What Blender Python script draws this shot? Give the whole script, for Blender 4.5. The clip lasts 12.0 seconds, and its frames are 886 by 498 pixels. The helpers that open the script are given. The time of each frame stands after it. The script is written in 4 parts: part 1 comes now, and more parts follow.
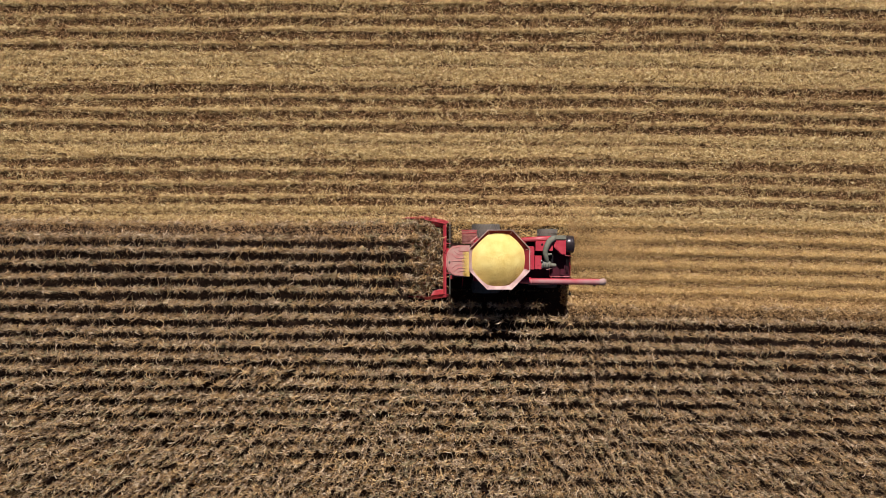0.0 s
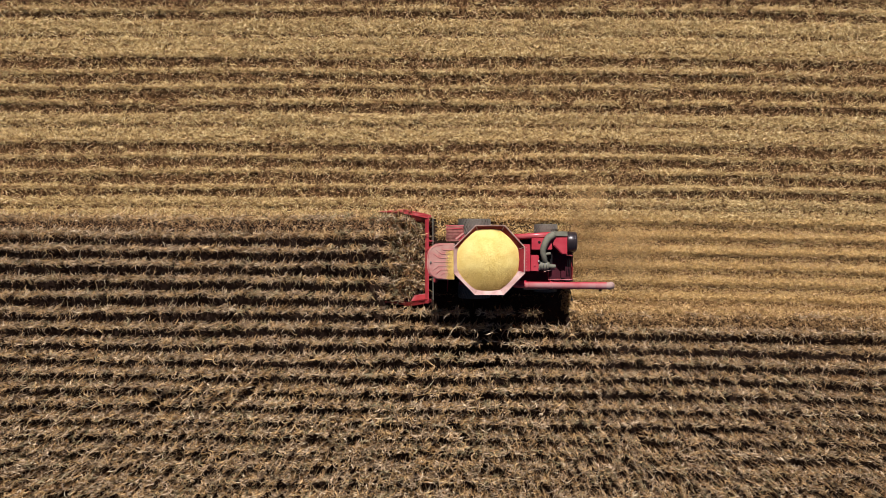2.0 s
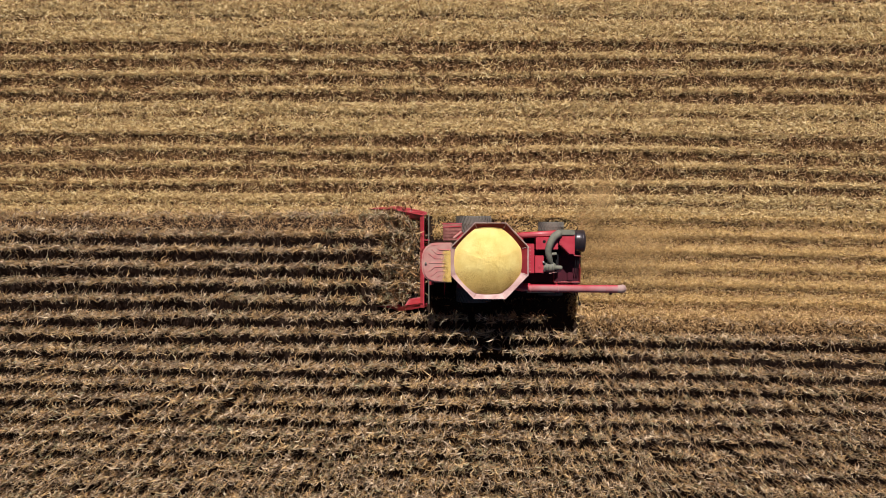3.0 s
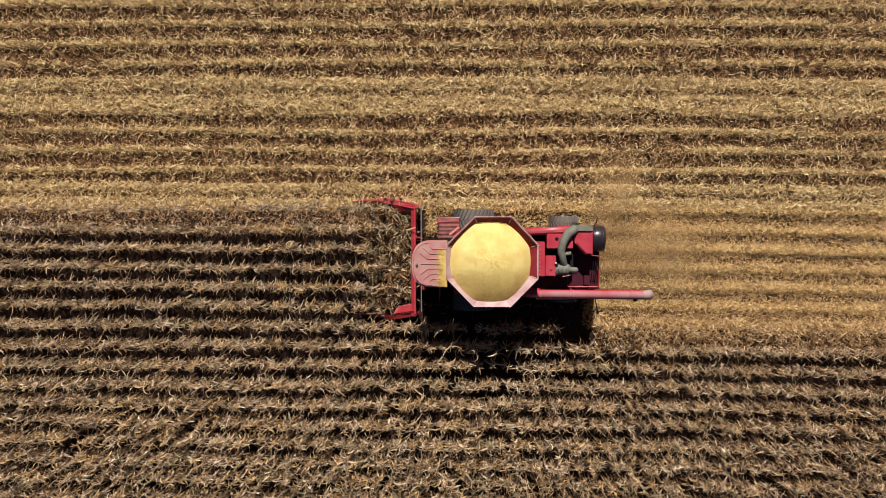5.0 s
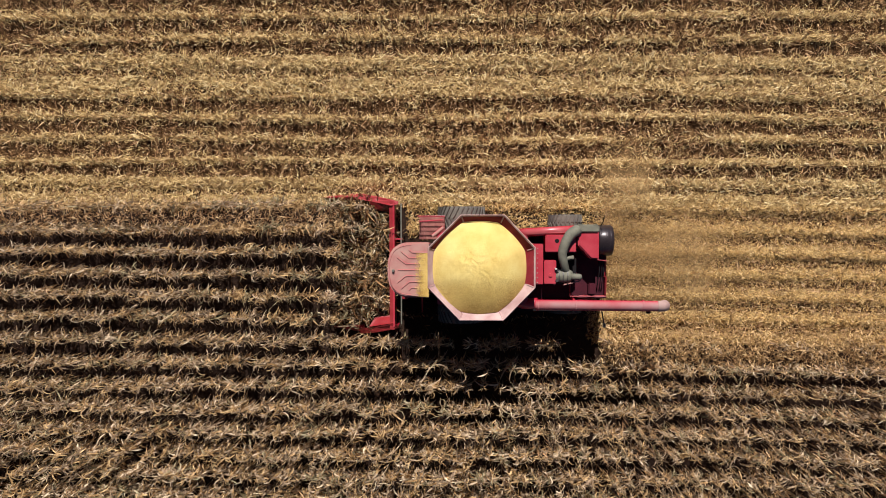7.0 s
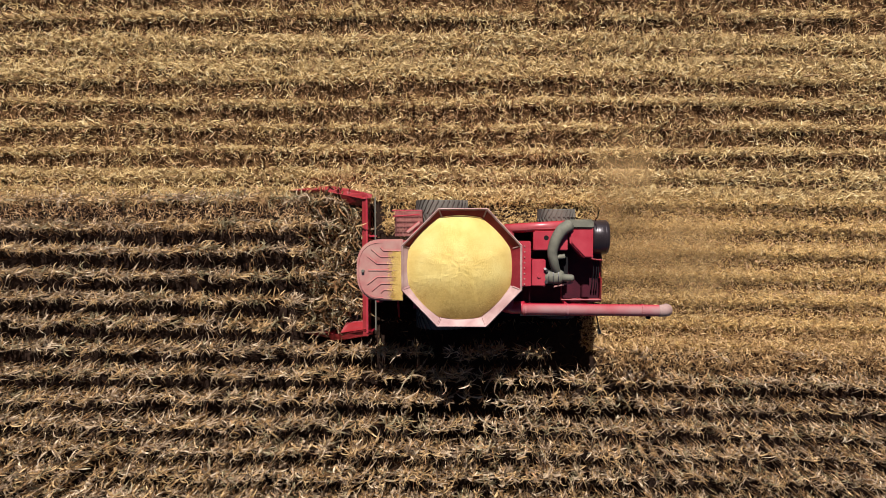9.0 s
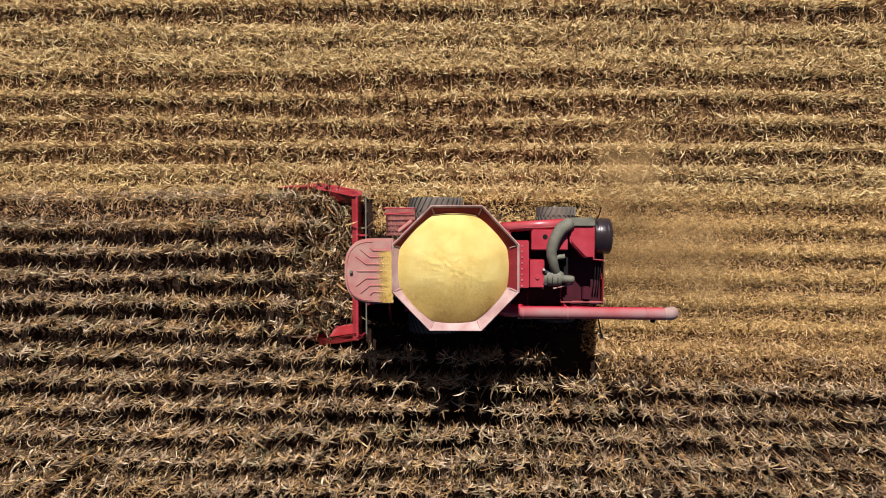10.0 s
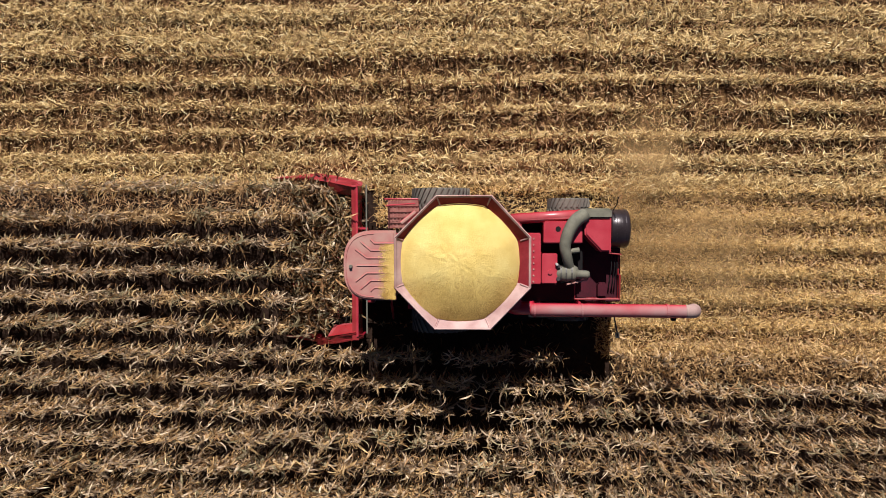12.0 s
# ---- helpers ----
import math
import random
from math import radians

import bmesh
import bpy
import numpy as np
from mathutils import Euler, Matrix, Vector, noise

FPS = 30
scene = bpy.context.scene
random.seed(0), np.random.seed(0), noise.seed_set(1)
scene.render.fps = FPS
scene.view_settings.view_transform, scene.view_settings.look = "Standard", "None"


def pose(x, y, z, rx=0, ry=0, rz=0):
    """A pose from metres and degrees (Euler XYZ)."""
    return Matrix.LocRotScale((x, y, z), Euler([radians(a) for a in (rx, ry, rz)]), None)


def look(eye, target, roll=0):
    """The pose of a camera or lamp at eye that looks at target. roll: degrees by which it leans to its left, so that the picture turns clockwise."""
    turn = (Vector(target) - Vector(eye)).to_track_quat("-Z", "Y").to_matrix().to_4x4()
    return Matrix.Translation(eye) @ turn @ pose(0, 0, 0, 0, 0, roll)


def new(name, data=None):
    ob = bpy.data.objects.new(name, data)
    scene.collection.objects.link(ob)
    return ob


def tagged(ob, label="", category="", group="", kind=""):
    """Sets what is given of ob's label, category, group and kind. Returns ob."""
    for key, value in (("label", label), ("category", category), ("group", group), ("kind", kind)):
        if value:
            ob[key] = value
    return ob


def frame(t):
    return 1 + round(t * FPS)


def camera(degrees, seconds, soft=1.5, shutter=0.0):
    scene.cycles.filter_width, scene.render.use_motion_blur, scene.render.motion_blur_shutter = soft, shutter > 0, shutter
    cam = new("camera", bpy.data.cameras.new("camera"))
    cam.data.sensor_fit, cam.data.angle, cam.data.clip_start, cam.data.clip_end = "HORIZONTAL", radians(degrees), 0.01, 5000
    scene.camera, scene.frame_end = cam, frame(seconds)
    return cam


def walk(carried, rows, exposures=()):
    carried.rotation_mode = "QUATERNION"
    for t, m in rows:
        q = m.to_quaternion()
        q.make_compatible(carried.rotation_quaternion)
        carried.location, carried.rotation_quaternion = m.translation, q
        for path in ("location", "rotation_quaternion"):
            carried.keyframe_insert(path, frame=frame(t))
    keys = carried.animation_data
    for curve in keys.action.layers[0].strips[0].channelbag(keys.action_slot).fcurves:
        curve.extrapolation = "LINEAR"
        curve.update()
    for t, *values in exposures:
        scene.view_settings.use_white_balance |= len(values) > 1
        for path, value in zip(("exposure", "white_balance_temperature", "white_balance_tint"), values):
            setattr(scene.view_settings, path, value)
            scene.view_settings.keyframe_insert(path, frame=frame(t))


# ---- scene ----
# The combine stands at the origin, heads along -x, and its crop rows run along x.
cam = camera(64.6, 12.0, soft=0.9)
PATH = [  # seconds, x, y, z, tilt, lean
    (0.0, -2.630, 2.300, 40.799, -2.540, 0.580),
    (0.5, -2.322, 2.274, 39.421, -2.595, 0.634),
    (1.0, -2.038, 2.233, 38.102, -2.669, 0.708),
    (1.5, -1.784, 2.176, 36.717, -2.724, 0.842),
    (2.0, -1.560, 2.110, 35.352, -2.758, 0.977),
    (2.5, -1.392, 2.043, 34.017, -2.753, 1.121),
    (3.0, -1.306, 1.975, 32.686, -2.758, 1.245),
    (5.0, -1.159, 1.717, 28.172, -2.766, 1.332),
    (5.5, -1.036, 1.730, 27.216, -2.730, 1.356),
    (6.0, -0.896, 1.740, 26.240, -2.745, 1.380),
    (6.5, -0.767, 1.713, 25.344, -2.738, 1.440),
    (7.0, -0.622, 1.647, 24.597, -2.751, 1.460),
    (9.0, -0.007, 1.458, 22.348, -2.692, 1.500),
    (9.5, 0.111, 1.415, 21.812, -2.614, 1.570),
    (10.0, 0.183, 1.346, 21.326, -2.517, 1.610),
    (10.5, 0.190, 1.246, 20.907, -2.470, 1.660),
    (11.0, 0.173, 1.168, 20.523, -2.453, 1.680),
    (11.5, 0.118, 1.114, 20.262, -2.435, 1.690),
    (12.0, 0.032, 1.086, 20.144, -2.388, 1.700),
]
walk(cam, [(t, pose(x, y, z, tilt, 0, 0) @ pose(0, 0, 0, 0, lean, 0)) for t, x, y, z, tilt, lean in PATH])

# ---- daylight ----
SUN_UP, SUN_SIDE = 39.5, 2.0   # elevation; degrees east of the +y axis
world = bpy.data.worlds.new("daylight")
scene.world = world
world.use_nodes = True
wn = world.node_tree
sky = wn.nodes.new("ShaderNodeTexSky")
sky.sky_type, sky.sun_disc = "NISHITA", False
sky.sun_elevation, sky.sun_rotation = radians(SUN_UP), radians(-SUN_SIDE)
wn.links.new(sky.outputs[0], wn.nodes["Background"].inputs[0])
sky.altitude, sky.air_density, sky.dust_density, sky.ozone_density = 300, 0.4, 0.1, 1.0
wn.nodes["Background"].inputs[1].default_value = 0.05
lamp = bpy.data.lights.new("sun", "SUN")
lamp.energy, lamp.angle, lamp.color = 5.0, radians(0.55), (1.0, 0.957, 0.938)
sun = new("sun", lamp)
side = radians(SUN_SIDE)
toward = Vector((-math.sin(side) * math.cos(radians(SUN_UP)), math.cos(side) * math.cos(radians(SUN_UP)), math.sin(radians(SUN_UP))))
sun.matrix_world = look(toward * 60, (0, 0, 0))
scene.view_settings.exposure = 0.41

# ---- materials ----


def material(name, stops, scale=3.0, fine=40.0, rough=0.7, metal=0.0, bump=0.0, bump_scale=30.0, per="noise", dust=0.0, dust_from=0.2, dust_colour=(0.42, 0.31, 0.2), shine=0.5, glow_through=0.0, patchy=0.35):
    """A procedural surface: a colour ramp over coarse and fine noise or over each piece, bump, and dust on what faces up."""
    m = bpy.data.materials.new(name)
    m.use_nodes = True
    nt = m.node_tree
    bsdf = nt.nodes["Principled BSDF"]
    link = nt.links.new
    tex = nt.nodes.new("ShaderNodeTexCoord")
    coarse = nt.nodes.new("ShaderNodeTexNoise")
    coarse.inputs["Scale"].default_value, coarse.inputs["Detail"].default_value = scale, 4
    link(tex.outputs["Object"], coarse.inputs["Vector"])
    grain = nt.nodes.new("ShaderNodeTexNoise")
    grain.inputs["Scale"].default_value, grain.inputs["Detail"].default_value = fine, 3
    link(tex.outputs["Object"], grain.inputs["Vector"])
    mix = nt.nodes.new("ShaderNodeMath")
    mix.operation = "MULTIPLY_ADD"
    mix.inputs[1].default_value = 0.55
    link(coarse.outputs["Fac"], mix.inputs[0])
    weigh = nt.nodes.new("ShaderNodeMath")
    weigh.operation = "MULTIPLY_ADD"
    weigh.inputs[1].default_value, weigh.inputs[2].default_value = 0.45, 0.0
    link(weigh.outputs[0], mix.inputs[2])
    if per == "island":
        mix.inputs[1].default_value = 0.9
        weigh.inputs[1].default_value, weigh.inputs[2].default_value = 0.36, -0.13
        geo = nt.nodes.new("ShaderNodeNewGeometry")
        info = nt.nodes.new("ShaderNodeObjectInfo")
        both = nt.nodes.new("ShaderNodeMath")
        both.operation = "ADD"
        link(geo.outputs["Random Per Island"], both.inputs[0])
        link(info.outputs["Random"], both.inputs[1])
        turn = nt.nodes.new("ShaderNodeMath")
        turn.operation = "FRACT"
        link(both.outputs[0], turn.inputs[0])
        link(turn.outputs[0], weigh.inputs[0])
    elif per == "object":
        info = nt.nodes.new("ShaderNodeObjectInfo")
        link(info.outputs["Random"], weigh.inputs[0])
    else:
        link(grain.outputs["Fac"], weigh.inputs[0])
    ramp = nt.nodes.new("ShaderNodeValToRGB")
    el = ramp.color_ramp.elements
    while len(el) < len(stops):
        el.new(0.5)
    for e, (at, c) in zip(el, stops):
        e.position, e.color = at, (*c, 1)
    link(mix.outputs[0], ramp.inputs[0])
    colour = ramp.outputs[0]
    if dust:
        geo2 = nt.nodes.new("ShaderNodeNewGeometry")
        split = nt.nodes.new("ShaderNodeSeparateXYZ")
        link(geo2.outputs["Normal"], split.inputs[0])
        up = nt.nodes.new("ShaderNodeMapRange")
        up.inputs["From Min"].default_value, up.inputs["From Max"].default_value = dust_from, 1.0
        up.inputs["To Max"].default_value = dust
        link(split.outputs["Z"], up.inputs["Value"])
        patch = nt.nodes.new("ShaderNodeMapRange")
        patch.inputs["From Min"].default_value, patch.inputs["From Max"].default_value = 0.3, 0.65
        patch.inputs["To Min"].default_value = patchy
        link(coarse.outputs["Fac"], patch.inputs["Value"])
        amount = nt.nodes.new("ShaderNodeMath")
        amount.operation = "MULTIPLY"
        link(up.outputs[0], amount.inputs[0])
        link(patch.outputs[0], amount.inputs[1])
        blend = nt.nodes.new("ShaderNodeMixRGB")
        blend.inputs[2].default_value = (*dust_colour, 1)
        link(amount.outputs[0], blend.inputs[0])
        link(colour, blend.inputs[1])
        colour = blend.outputs[0]
        rr = nt.nodes.new("ShaderNodeMapRange")
        rr.inputs["To Min"].default_value, rr.inputs["To Max"].default_value = rough, 0.9
        link(amount.outputs[0], rr.inputs["Value"])
        link(rr.outputs[0], bsdf.inputs["Roughness"])
    link(colour, bsdf.inputs["Base Color"])
    if not dust:
        bsdf.inputs["Roughness"].default_value = rough
    bsdf.inputs["Metallic"].default_value = metal
    bsdf.inputs["Specular IOR Level"].default_value = shine
    if bump:
        rel = nt.nodes.new("ShaderNodeTexNoise")
        rel.inputs["Scale"].default_value, rel.inputs["Detail"].default_value = bump_scale, 4
        link(tex.outputs["Object"], rel.inputs["Vector"])
        bp = nt.nodes.new("ShaderNodeBump")
        bp.inputs["Strength"].default_value, bp.inputs["Distance"].default_value = bump, 0.03
        link(rel.outputs["Fac"], bp.inputs["Height"])
        link(bp.outputs[0], bsdf.inputs["Normal"])
    if glow_through:
        thin = nt.nodes.new("ShaderNodeBsdfTranslucent")
        link(colour, thin.inputs["Color"])
        share = nt.nodes.new("ShaderNodeMixShader")
        share.inputs[0].default_value = glow_through
        link(bsdf.outputs[0], share.inputs[1])
        link(thin.outputs[0], share.inputs[2])
        link(share.outputs[0], nt.nodes["Material Output"].inputs["Surface"])
    return m


RED = [(0.3, (0.32, 0.009, 0.024)), (0.7, (0.48, 0.016, 0.04))]
M_RED = material("red_paint", RED, 2.0, 30, 0.28, dust=0.14, dust_colour=(0.52, 0.27, 0.25))
M_BRIGHT = material("clean_red_paint", [(0.3, (0.2, 0.004, 0.009)), (0.7, (0.31, 0.007, 0.015))], 2.0, 30, 0.3, dust=0.12, dust_colour=(0.42, 0.25, 0.2))
M_GLOSS = material("glossy_red_paint", [(0.3, (0.32, 0.007, 0.022)), (0.7, (0.44, 0.014, 0.036))], 2.0, 30, 0.22, dust=0.26, dust_colour=(0.6, 0.4, 0.35))
M_WORN = material("worn_dark_red_paint", [(0.3, (0.16, 0.02, 0.022)), (0.7, (0.3, 0.05, 0.05))], 6, 60, 0.6, dust=0.35, dust_colour=(0.42, 0.28, 0.2))
M_MAROON = material("dark_maroon_paint", [(0.3, (0.025, 0.003, 0.007)), (0.7, (0.08, 0.006, 0.015))], 2.5, 30, 0.6, shine=0.3)
M_DUSTY = material("dusty_red_paint", RED, 3.0, 30, 0.55, dust=0.74, dust_colour=(0.42, 0.315, 0.245), patchy=0.6)
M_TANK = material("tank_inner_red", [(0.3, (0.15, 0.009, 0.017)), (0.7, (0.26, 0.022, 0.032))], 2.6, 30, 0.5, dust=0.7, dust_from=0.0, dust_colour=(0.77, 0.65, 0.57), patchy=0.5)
# the darker copy puts shade into the upper walls; its right wall is less dusty
M_SHADED_CLEAN = material("shaded_clean_tank_red", [(0.3, (0.14, 0.005, 0.011)), (0.7, (0.28, 0.012, 0.024))], 2.6, 30, 0.6, dust=0.05, dust_from=0.0, dust_colour=(0.72, 0.5, 0.44), shine=0.2, patchy=0.1)
M_FADED = material("faded_red_paint", RED, 1.6, 30, 0.6, dust=0.88, dust_colour=(0.34, 0.225, 0.21), shine=0.25, patchy=0.4)
M_SCREEN = material("dark_steel_screen", [(0.3, (0.022, 0.015, 0.017)), (0.7, (0.05, 0.036, 0.037))], 5, 60, 0.3, 0.3)
M_DUCT = material("dusty_grey_duct", [(0.3, (0.085, 0.084, 0.064)), (0.7, (0.16, 0.155, 0.118))], 5, 30, 0.75, dust=0.6, dust_colour=(0.23, 0.21, 0.15), shine=0.3)
M_BLACK = material("black_metal", [(0.3, (0.005, 0.004, 0.005)), (0.7, (0.012, 0.01, 0.01))], 3, 30, 0.8, shine=0.2)
M_STEEL = material("worn_steel", [(0.3, (0.035, 0.031, 0.031)), (0.7, (0.08, 0.074, 0.072))], 4, 60, 0.4, 0.15)
M_PALE = material("pale_rubber", [(0.3, (0.27, 0.16, 0.14)), (0.7, (0.42, 0.28, 0.24))], 4, 50, 0.8)
M_TYRE = material("tyre_rubber", [(0.3, (0.04, 0.038, 0.035)), (0.7, (0.08, 0.076, 0.068))], 6, 60, 0.85, dust=0.7, dust_from=0.0, dust_colour=(0.2, 0.17, 0.13), patchy=0.6)
M_GREENPIPE = material("grey_green_steel", [(0.3, (0.11, 0.105, 0.08)), (0.7, (0.19, 0.18, 0.14))], 4, 40, 0.6)
M_BADGE = material("black_trim", [(0.3, (0.015, 0.015, 0.016)), (0.7, (0.03, 0.03, 0.03))], 4, 40, 0.4)
M_WHITE = material("white_plastic", [(0.3, (0.4, 0.37, 0.35)), (0.7, (0.5, 0.47, 0.44))], 4, 40, 0.5)
M_GRAIN = material("yellow_corn_grain", [(0.3, (0.62, 0.4, 0.08)), (0.46, (0.78, 0.56, 0.16)), (0.66, (0.86, 0.68, 0.25))], 1.6, 80, 0.65, bump=0.8, bump_scale=70)
M_KERNEL = material("corn_kernel", [(0.25, (0.42, 0.225, 0.035)), (0.75, (0.78, 0.55, 0.165))], 2, 40, 0.55, per="island")
M_SOIL = material("dark_soil", [(0.3, (0.014, 0.0082, 0.006)), (0.7, (0.042, 0.025, 0.0175))], 0.8, 9, 0.95, bump=0.8, bump_scale=8, shine=0.05)
M_LEAF = material("dry_corn_leaf", [(0.22, (0.06, 0.038, 0.02)), (0.42, (0.21, 0.138, 0.08)), (0.6, (0.51, 0.362, 0.228)), (0.78, (0.88, 0.71, 0.485))], 6, 40, 0.7, per="island", shine=0.3, glow_through=0.22)
M_GOLD = material("golden_corn_leaf", [(0.22, (0.09, 0.045, 0.017)), (0.45, (0.33, 0.19, 0.075)), (0.78, (0.8, 0.55, 0.27))], 6, 40, 0.7, per="island", shine=0.3, glow_through=0.22)
M_OLIVE = material("olive_corn_leaf", [(0.22, (0.065, 0.05, 0.024)), (0.5, (0.23, 0.18, 0.09)), (0.78, (0.54, 0.45, 0.27))], 6, 40, 0.65, per="island", shine=0.3, glow_through=0.22)
M_STALK = material("corn_stalk", [(0.3, (0.24, 0.14, 0.06)), (0.7, (0.52, 0.36, 0.18))], 2, 40, 0.7, per="island", shine=0.2)
M_HUSK = material("corn_residue", [(0.22, (0.25, 0.148, 0.055)), (0.42, (0.51, 0.34, 0.138)), (0.6, (0.73, 0.535, 0.242)), (0.78, (0.9, 0.75, 0.44))], 7, 40, 0.8, per="island", shine=0.2, glow_through=0.08)
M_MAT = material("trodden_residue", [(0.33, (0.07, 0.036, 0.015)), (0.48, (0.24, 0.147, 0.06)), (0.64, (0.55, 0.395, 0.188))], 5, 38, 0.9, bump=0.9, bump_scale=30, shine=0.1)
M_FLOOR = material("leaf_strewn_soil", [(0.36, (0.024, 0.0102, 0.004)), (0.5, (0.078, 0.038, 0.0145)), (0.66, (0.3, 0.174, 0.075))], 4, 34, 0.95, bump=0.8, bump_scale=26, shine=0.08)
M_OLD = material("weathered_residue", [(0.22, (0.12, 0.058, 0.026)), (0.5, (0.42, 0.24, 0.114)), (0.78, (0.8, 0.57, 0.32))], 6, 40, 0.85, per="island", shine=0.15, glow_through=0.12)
# dark copy of the litter, with the shade among the plants in its colour
M_LITTER_SHADE = material("shaded_leaf_litter", [(0.22, (0.028, 0.012, 0.005)), (0.5, (0.118, 0.057, 0.024)), (0.78, (0.36, 0.2, 0.09))], 6, 40, 0.9, per="island", shine=0.1)
M_CHAFF = material("fresh_chaff", [(0.22, (0.36, 0.2, 0.068)), (0.42, (0.56, 0.35, 0.125)), (0.6, (0.74, 0.5, 0.2)), (0.78, (0.88, 0.67, 0.36))], 7, 40, 0.8, per="island", shine=0.2, glow_through=0.08)
M_DUST = material("dust_fleck", [(0.3, (0.5, 0.29, 0.11)), (0.7, (0.62, 0.39, 0.17))], 0.5, 40, 0.9, per="island", shine=0.1, glow_through=0.35)


def veil_material():
    """Dust: uneven in the middle of a veil and fading out towards its edge."""
    m = bpy.data.materials.new("dust_veil")
    m.use_nodes = True
    nt = m.node_tree
    b = nt.nodes["Principled BSDF"]
    b.inputs["Base Color"].default_value = (0.42, 0.265, 0.115, 1)
    b.inputs["Roughness"].default_value, b.inputs["Specular IOR Level"].default_value = 1.0, 0.0
    uv = nt.nodes.new("ShaderNodeTexCoord")
    far = nt.nodes.new("ShaderNodeVectorMath")
    far.operation = "DISTANCE"
    far.inputs[1].default_value = (0.42, 0.5, 0)
    nt.links.new(uv.outputs["UV"], far.inputs[0])
    fade = nt.nodes.new("ShaderNodeMapRange")
    fade.interpolation_type = "SMOOTHSTEP"
    fade.inputs["From Min"].default_value, fade.inputs["From Max"].default_value = 0.46, 0.05
    fade.inputs["To Min"].default_value, fade.inputs["To Max"].default_value = 0.0, 1.0
    nt.links.new(far.outputs["Value"], fade.inputs["Value"])
    drift = nt.nodes.new("ShaderNodeTexNoise")
    drift.inputs["Scale"].default_value, drift.inputs["Detail"].default_value = 0.9, 5
    nt.links.new(uv.outputs["Object"], drift.inputs["Vector"])
    thick = nt.nodes.new("ShaderNodeMapRange")
    thick.inputs["From Min"].default_value, thick.inputs["From Max"].default_value = 0.32, 0.68
    thick.inputs["To Min"].default_value, thick.inputs["To Max"].default_value = 0.1, 0.62
    nt.links.new(drift.outputs["Fac"], thick.inputs["Value"])
    both = nt.nodes.new("ShaderNodeMath")
    both.operation = "MULTIPLY"
    nt.links.new(fade.outputs[0], both.inputs[0])
    nt.links.new(thick.outputs[0], both.inputs[1])
    nt.links.new(both.outputs[0], b.inputs["Alpha"])
    return m


M_VEIL = veil_material()


def glass_material():
    m = bpy.data.materials.new("tinted_glass")
    m.use_nodes = True
    b = m.node_tree.nodes["Principled BSDF"]
    b.inputs["Base Color"].default_value = (0.25, 0.3, 0.3, 1)
    b.inputs["Transmission Weight"].default_value = 1
    b.inputs["Roughness"].default_value = 0.03
    return m


M_GLASS = glass_material()

# ---- mesh helpers ----


def part(name, bm, mat, parent=None, label="", smooth=False):
    """Link a bmesh as one mesh object under a thing or part."""
    me = bpy.data.meshes.new(name)
    if smooth:
        for f in bm.faces:
            f.smooth = True
    bm.normal_update()
    bm.to_mesh(me)
    bm.free()
    me.materials.append(mat)
    ob = new(name, me)
    if parent is not None:
        ob.parent = parent
    return tagged(ob, label)


def thing(name, label, category, group="", at=(0, 0, 0)):
    ob = new(name)
    ob.empty_display_size = 0.3
    ob.location = at
    return tagged(ob, label, category, group)


def box(x0, x1, y0, y1, z0, z1, bevel=0.015, bm=None):
    bm = bm or bmesh.new()
    r = bmesh.ops.create_cube(bm, size=1)
    for v in r["verts"]:
        v.co = Vector(((x0 + x1) / 2 + v.co.x * (x1 - x0), (y0 + y1) / 2 + v.co.y * (y1 - y0), (z0 + z1) / 2 + v.co.z * (z1 - z0)))
    if bevel:
        edges = {e for v in r["verts"] for e in v.link_edges}
        bmesh.ops.bevel(bm, geom=list(edges), offset=bevel, segments=2, affect="EDGES")
    return bm


def tube(path, radius, seg=12, caps=True, bm=None):
    """A round tube along a path; radius is one number or one for each point."""
    bm = bm or bmesh.new()
    pts = [Vector(p) for p in path]
    radii = radius if isinstance(radius, (list, tuple)) else [radius] * len(pts)
    rings, side = [], None
    for i, (q, r) in enumerate(zip(pts, radii)):
        d = (pts[min(i + 1, len(pts) - 1)] - pts[max(i - 1, 0)]).normalized()
        if side is None:
            side = d.orthogonal().normalized()
        side = (side - d * side.dot(d)).normalized()
        up = d.cross(side)
        rings.append([bm.verts.new(q + (side * math.cos(a) + up * math.sin(a)) * r) for a in (2 * math.pi * k / seg for k in range(seg))])
    for a, b in zip(rings, rings[1:]):
        for k in range(seg):
            bm.faces.new((a[k], a[(k + 1) % seg], b[(k + 1) % seg], b[k]))
    if caps:
        bm.faces.new(rings[0][::-1])
        bm.faces.new(rings[-1])
    return bm


def prism(outline, z0, z1, bevel=0.0, bm=None):
    """An upright block over an outline in the ground plan."""
    bm = bm or bmesh.new()
    low = [bm.verts.new((x, y, z0)) for x, y in outline]
    high = [bm.verts.new((x, y, z1)) for x, y in outline]
    made = [bm.faces.new(high), bm.faces.new(low[::-1])]
    n = len(outline)
    for k in range(n):
        made.append(bm.faces.new((low[k], low[(k + 1) % n], high[(k + 1) % n], high[k])))
    bmesh.ops.recalc_face_normals(bm, faces=made)
    if bevel:
        bmesh.ops.bevel(bm, geom=list(made[0].edges), offset=bevel, segments=2, affect="EDGES")
    return bm


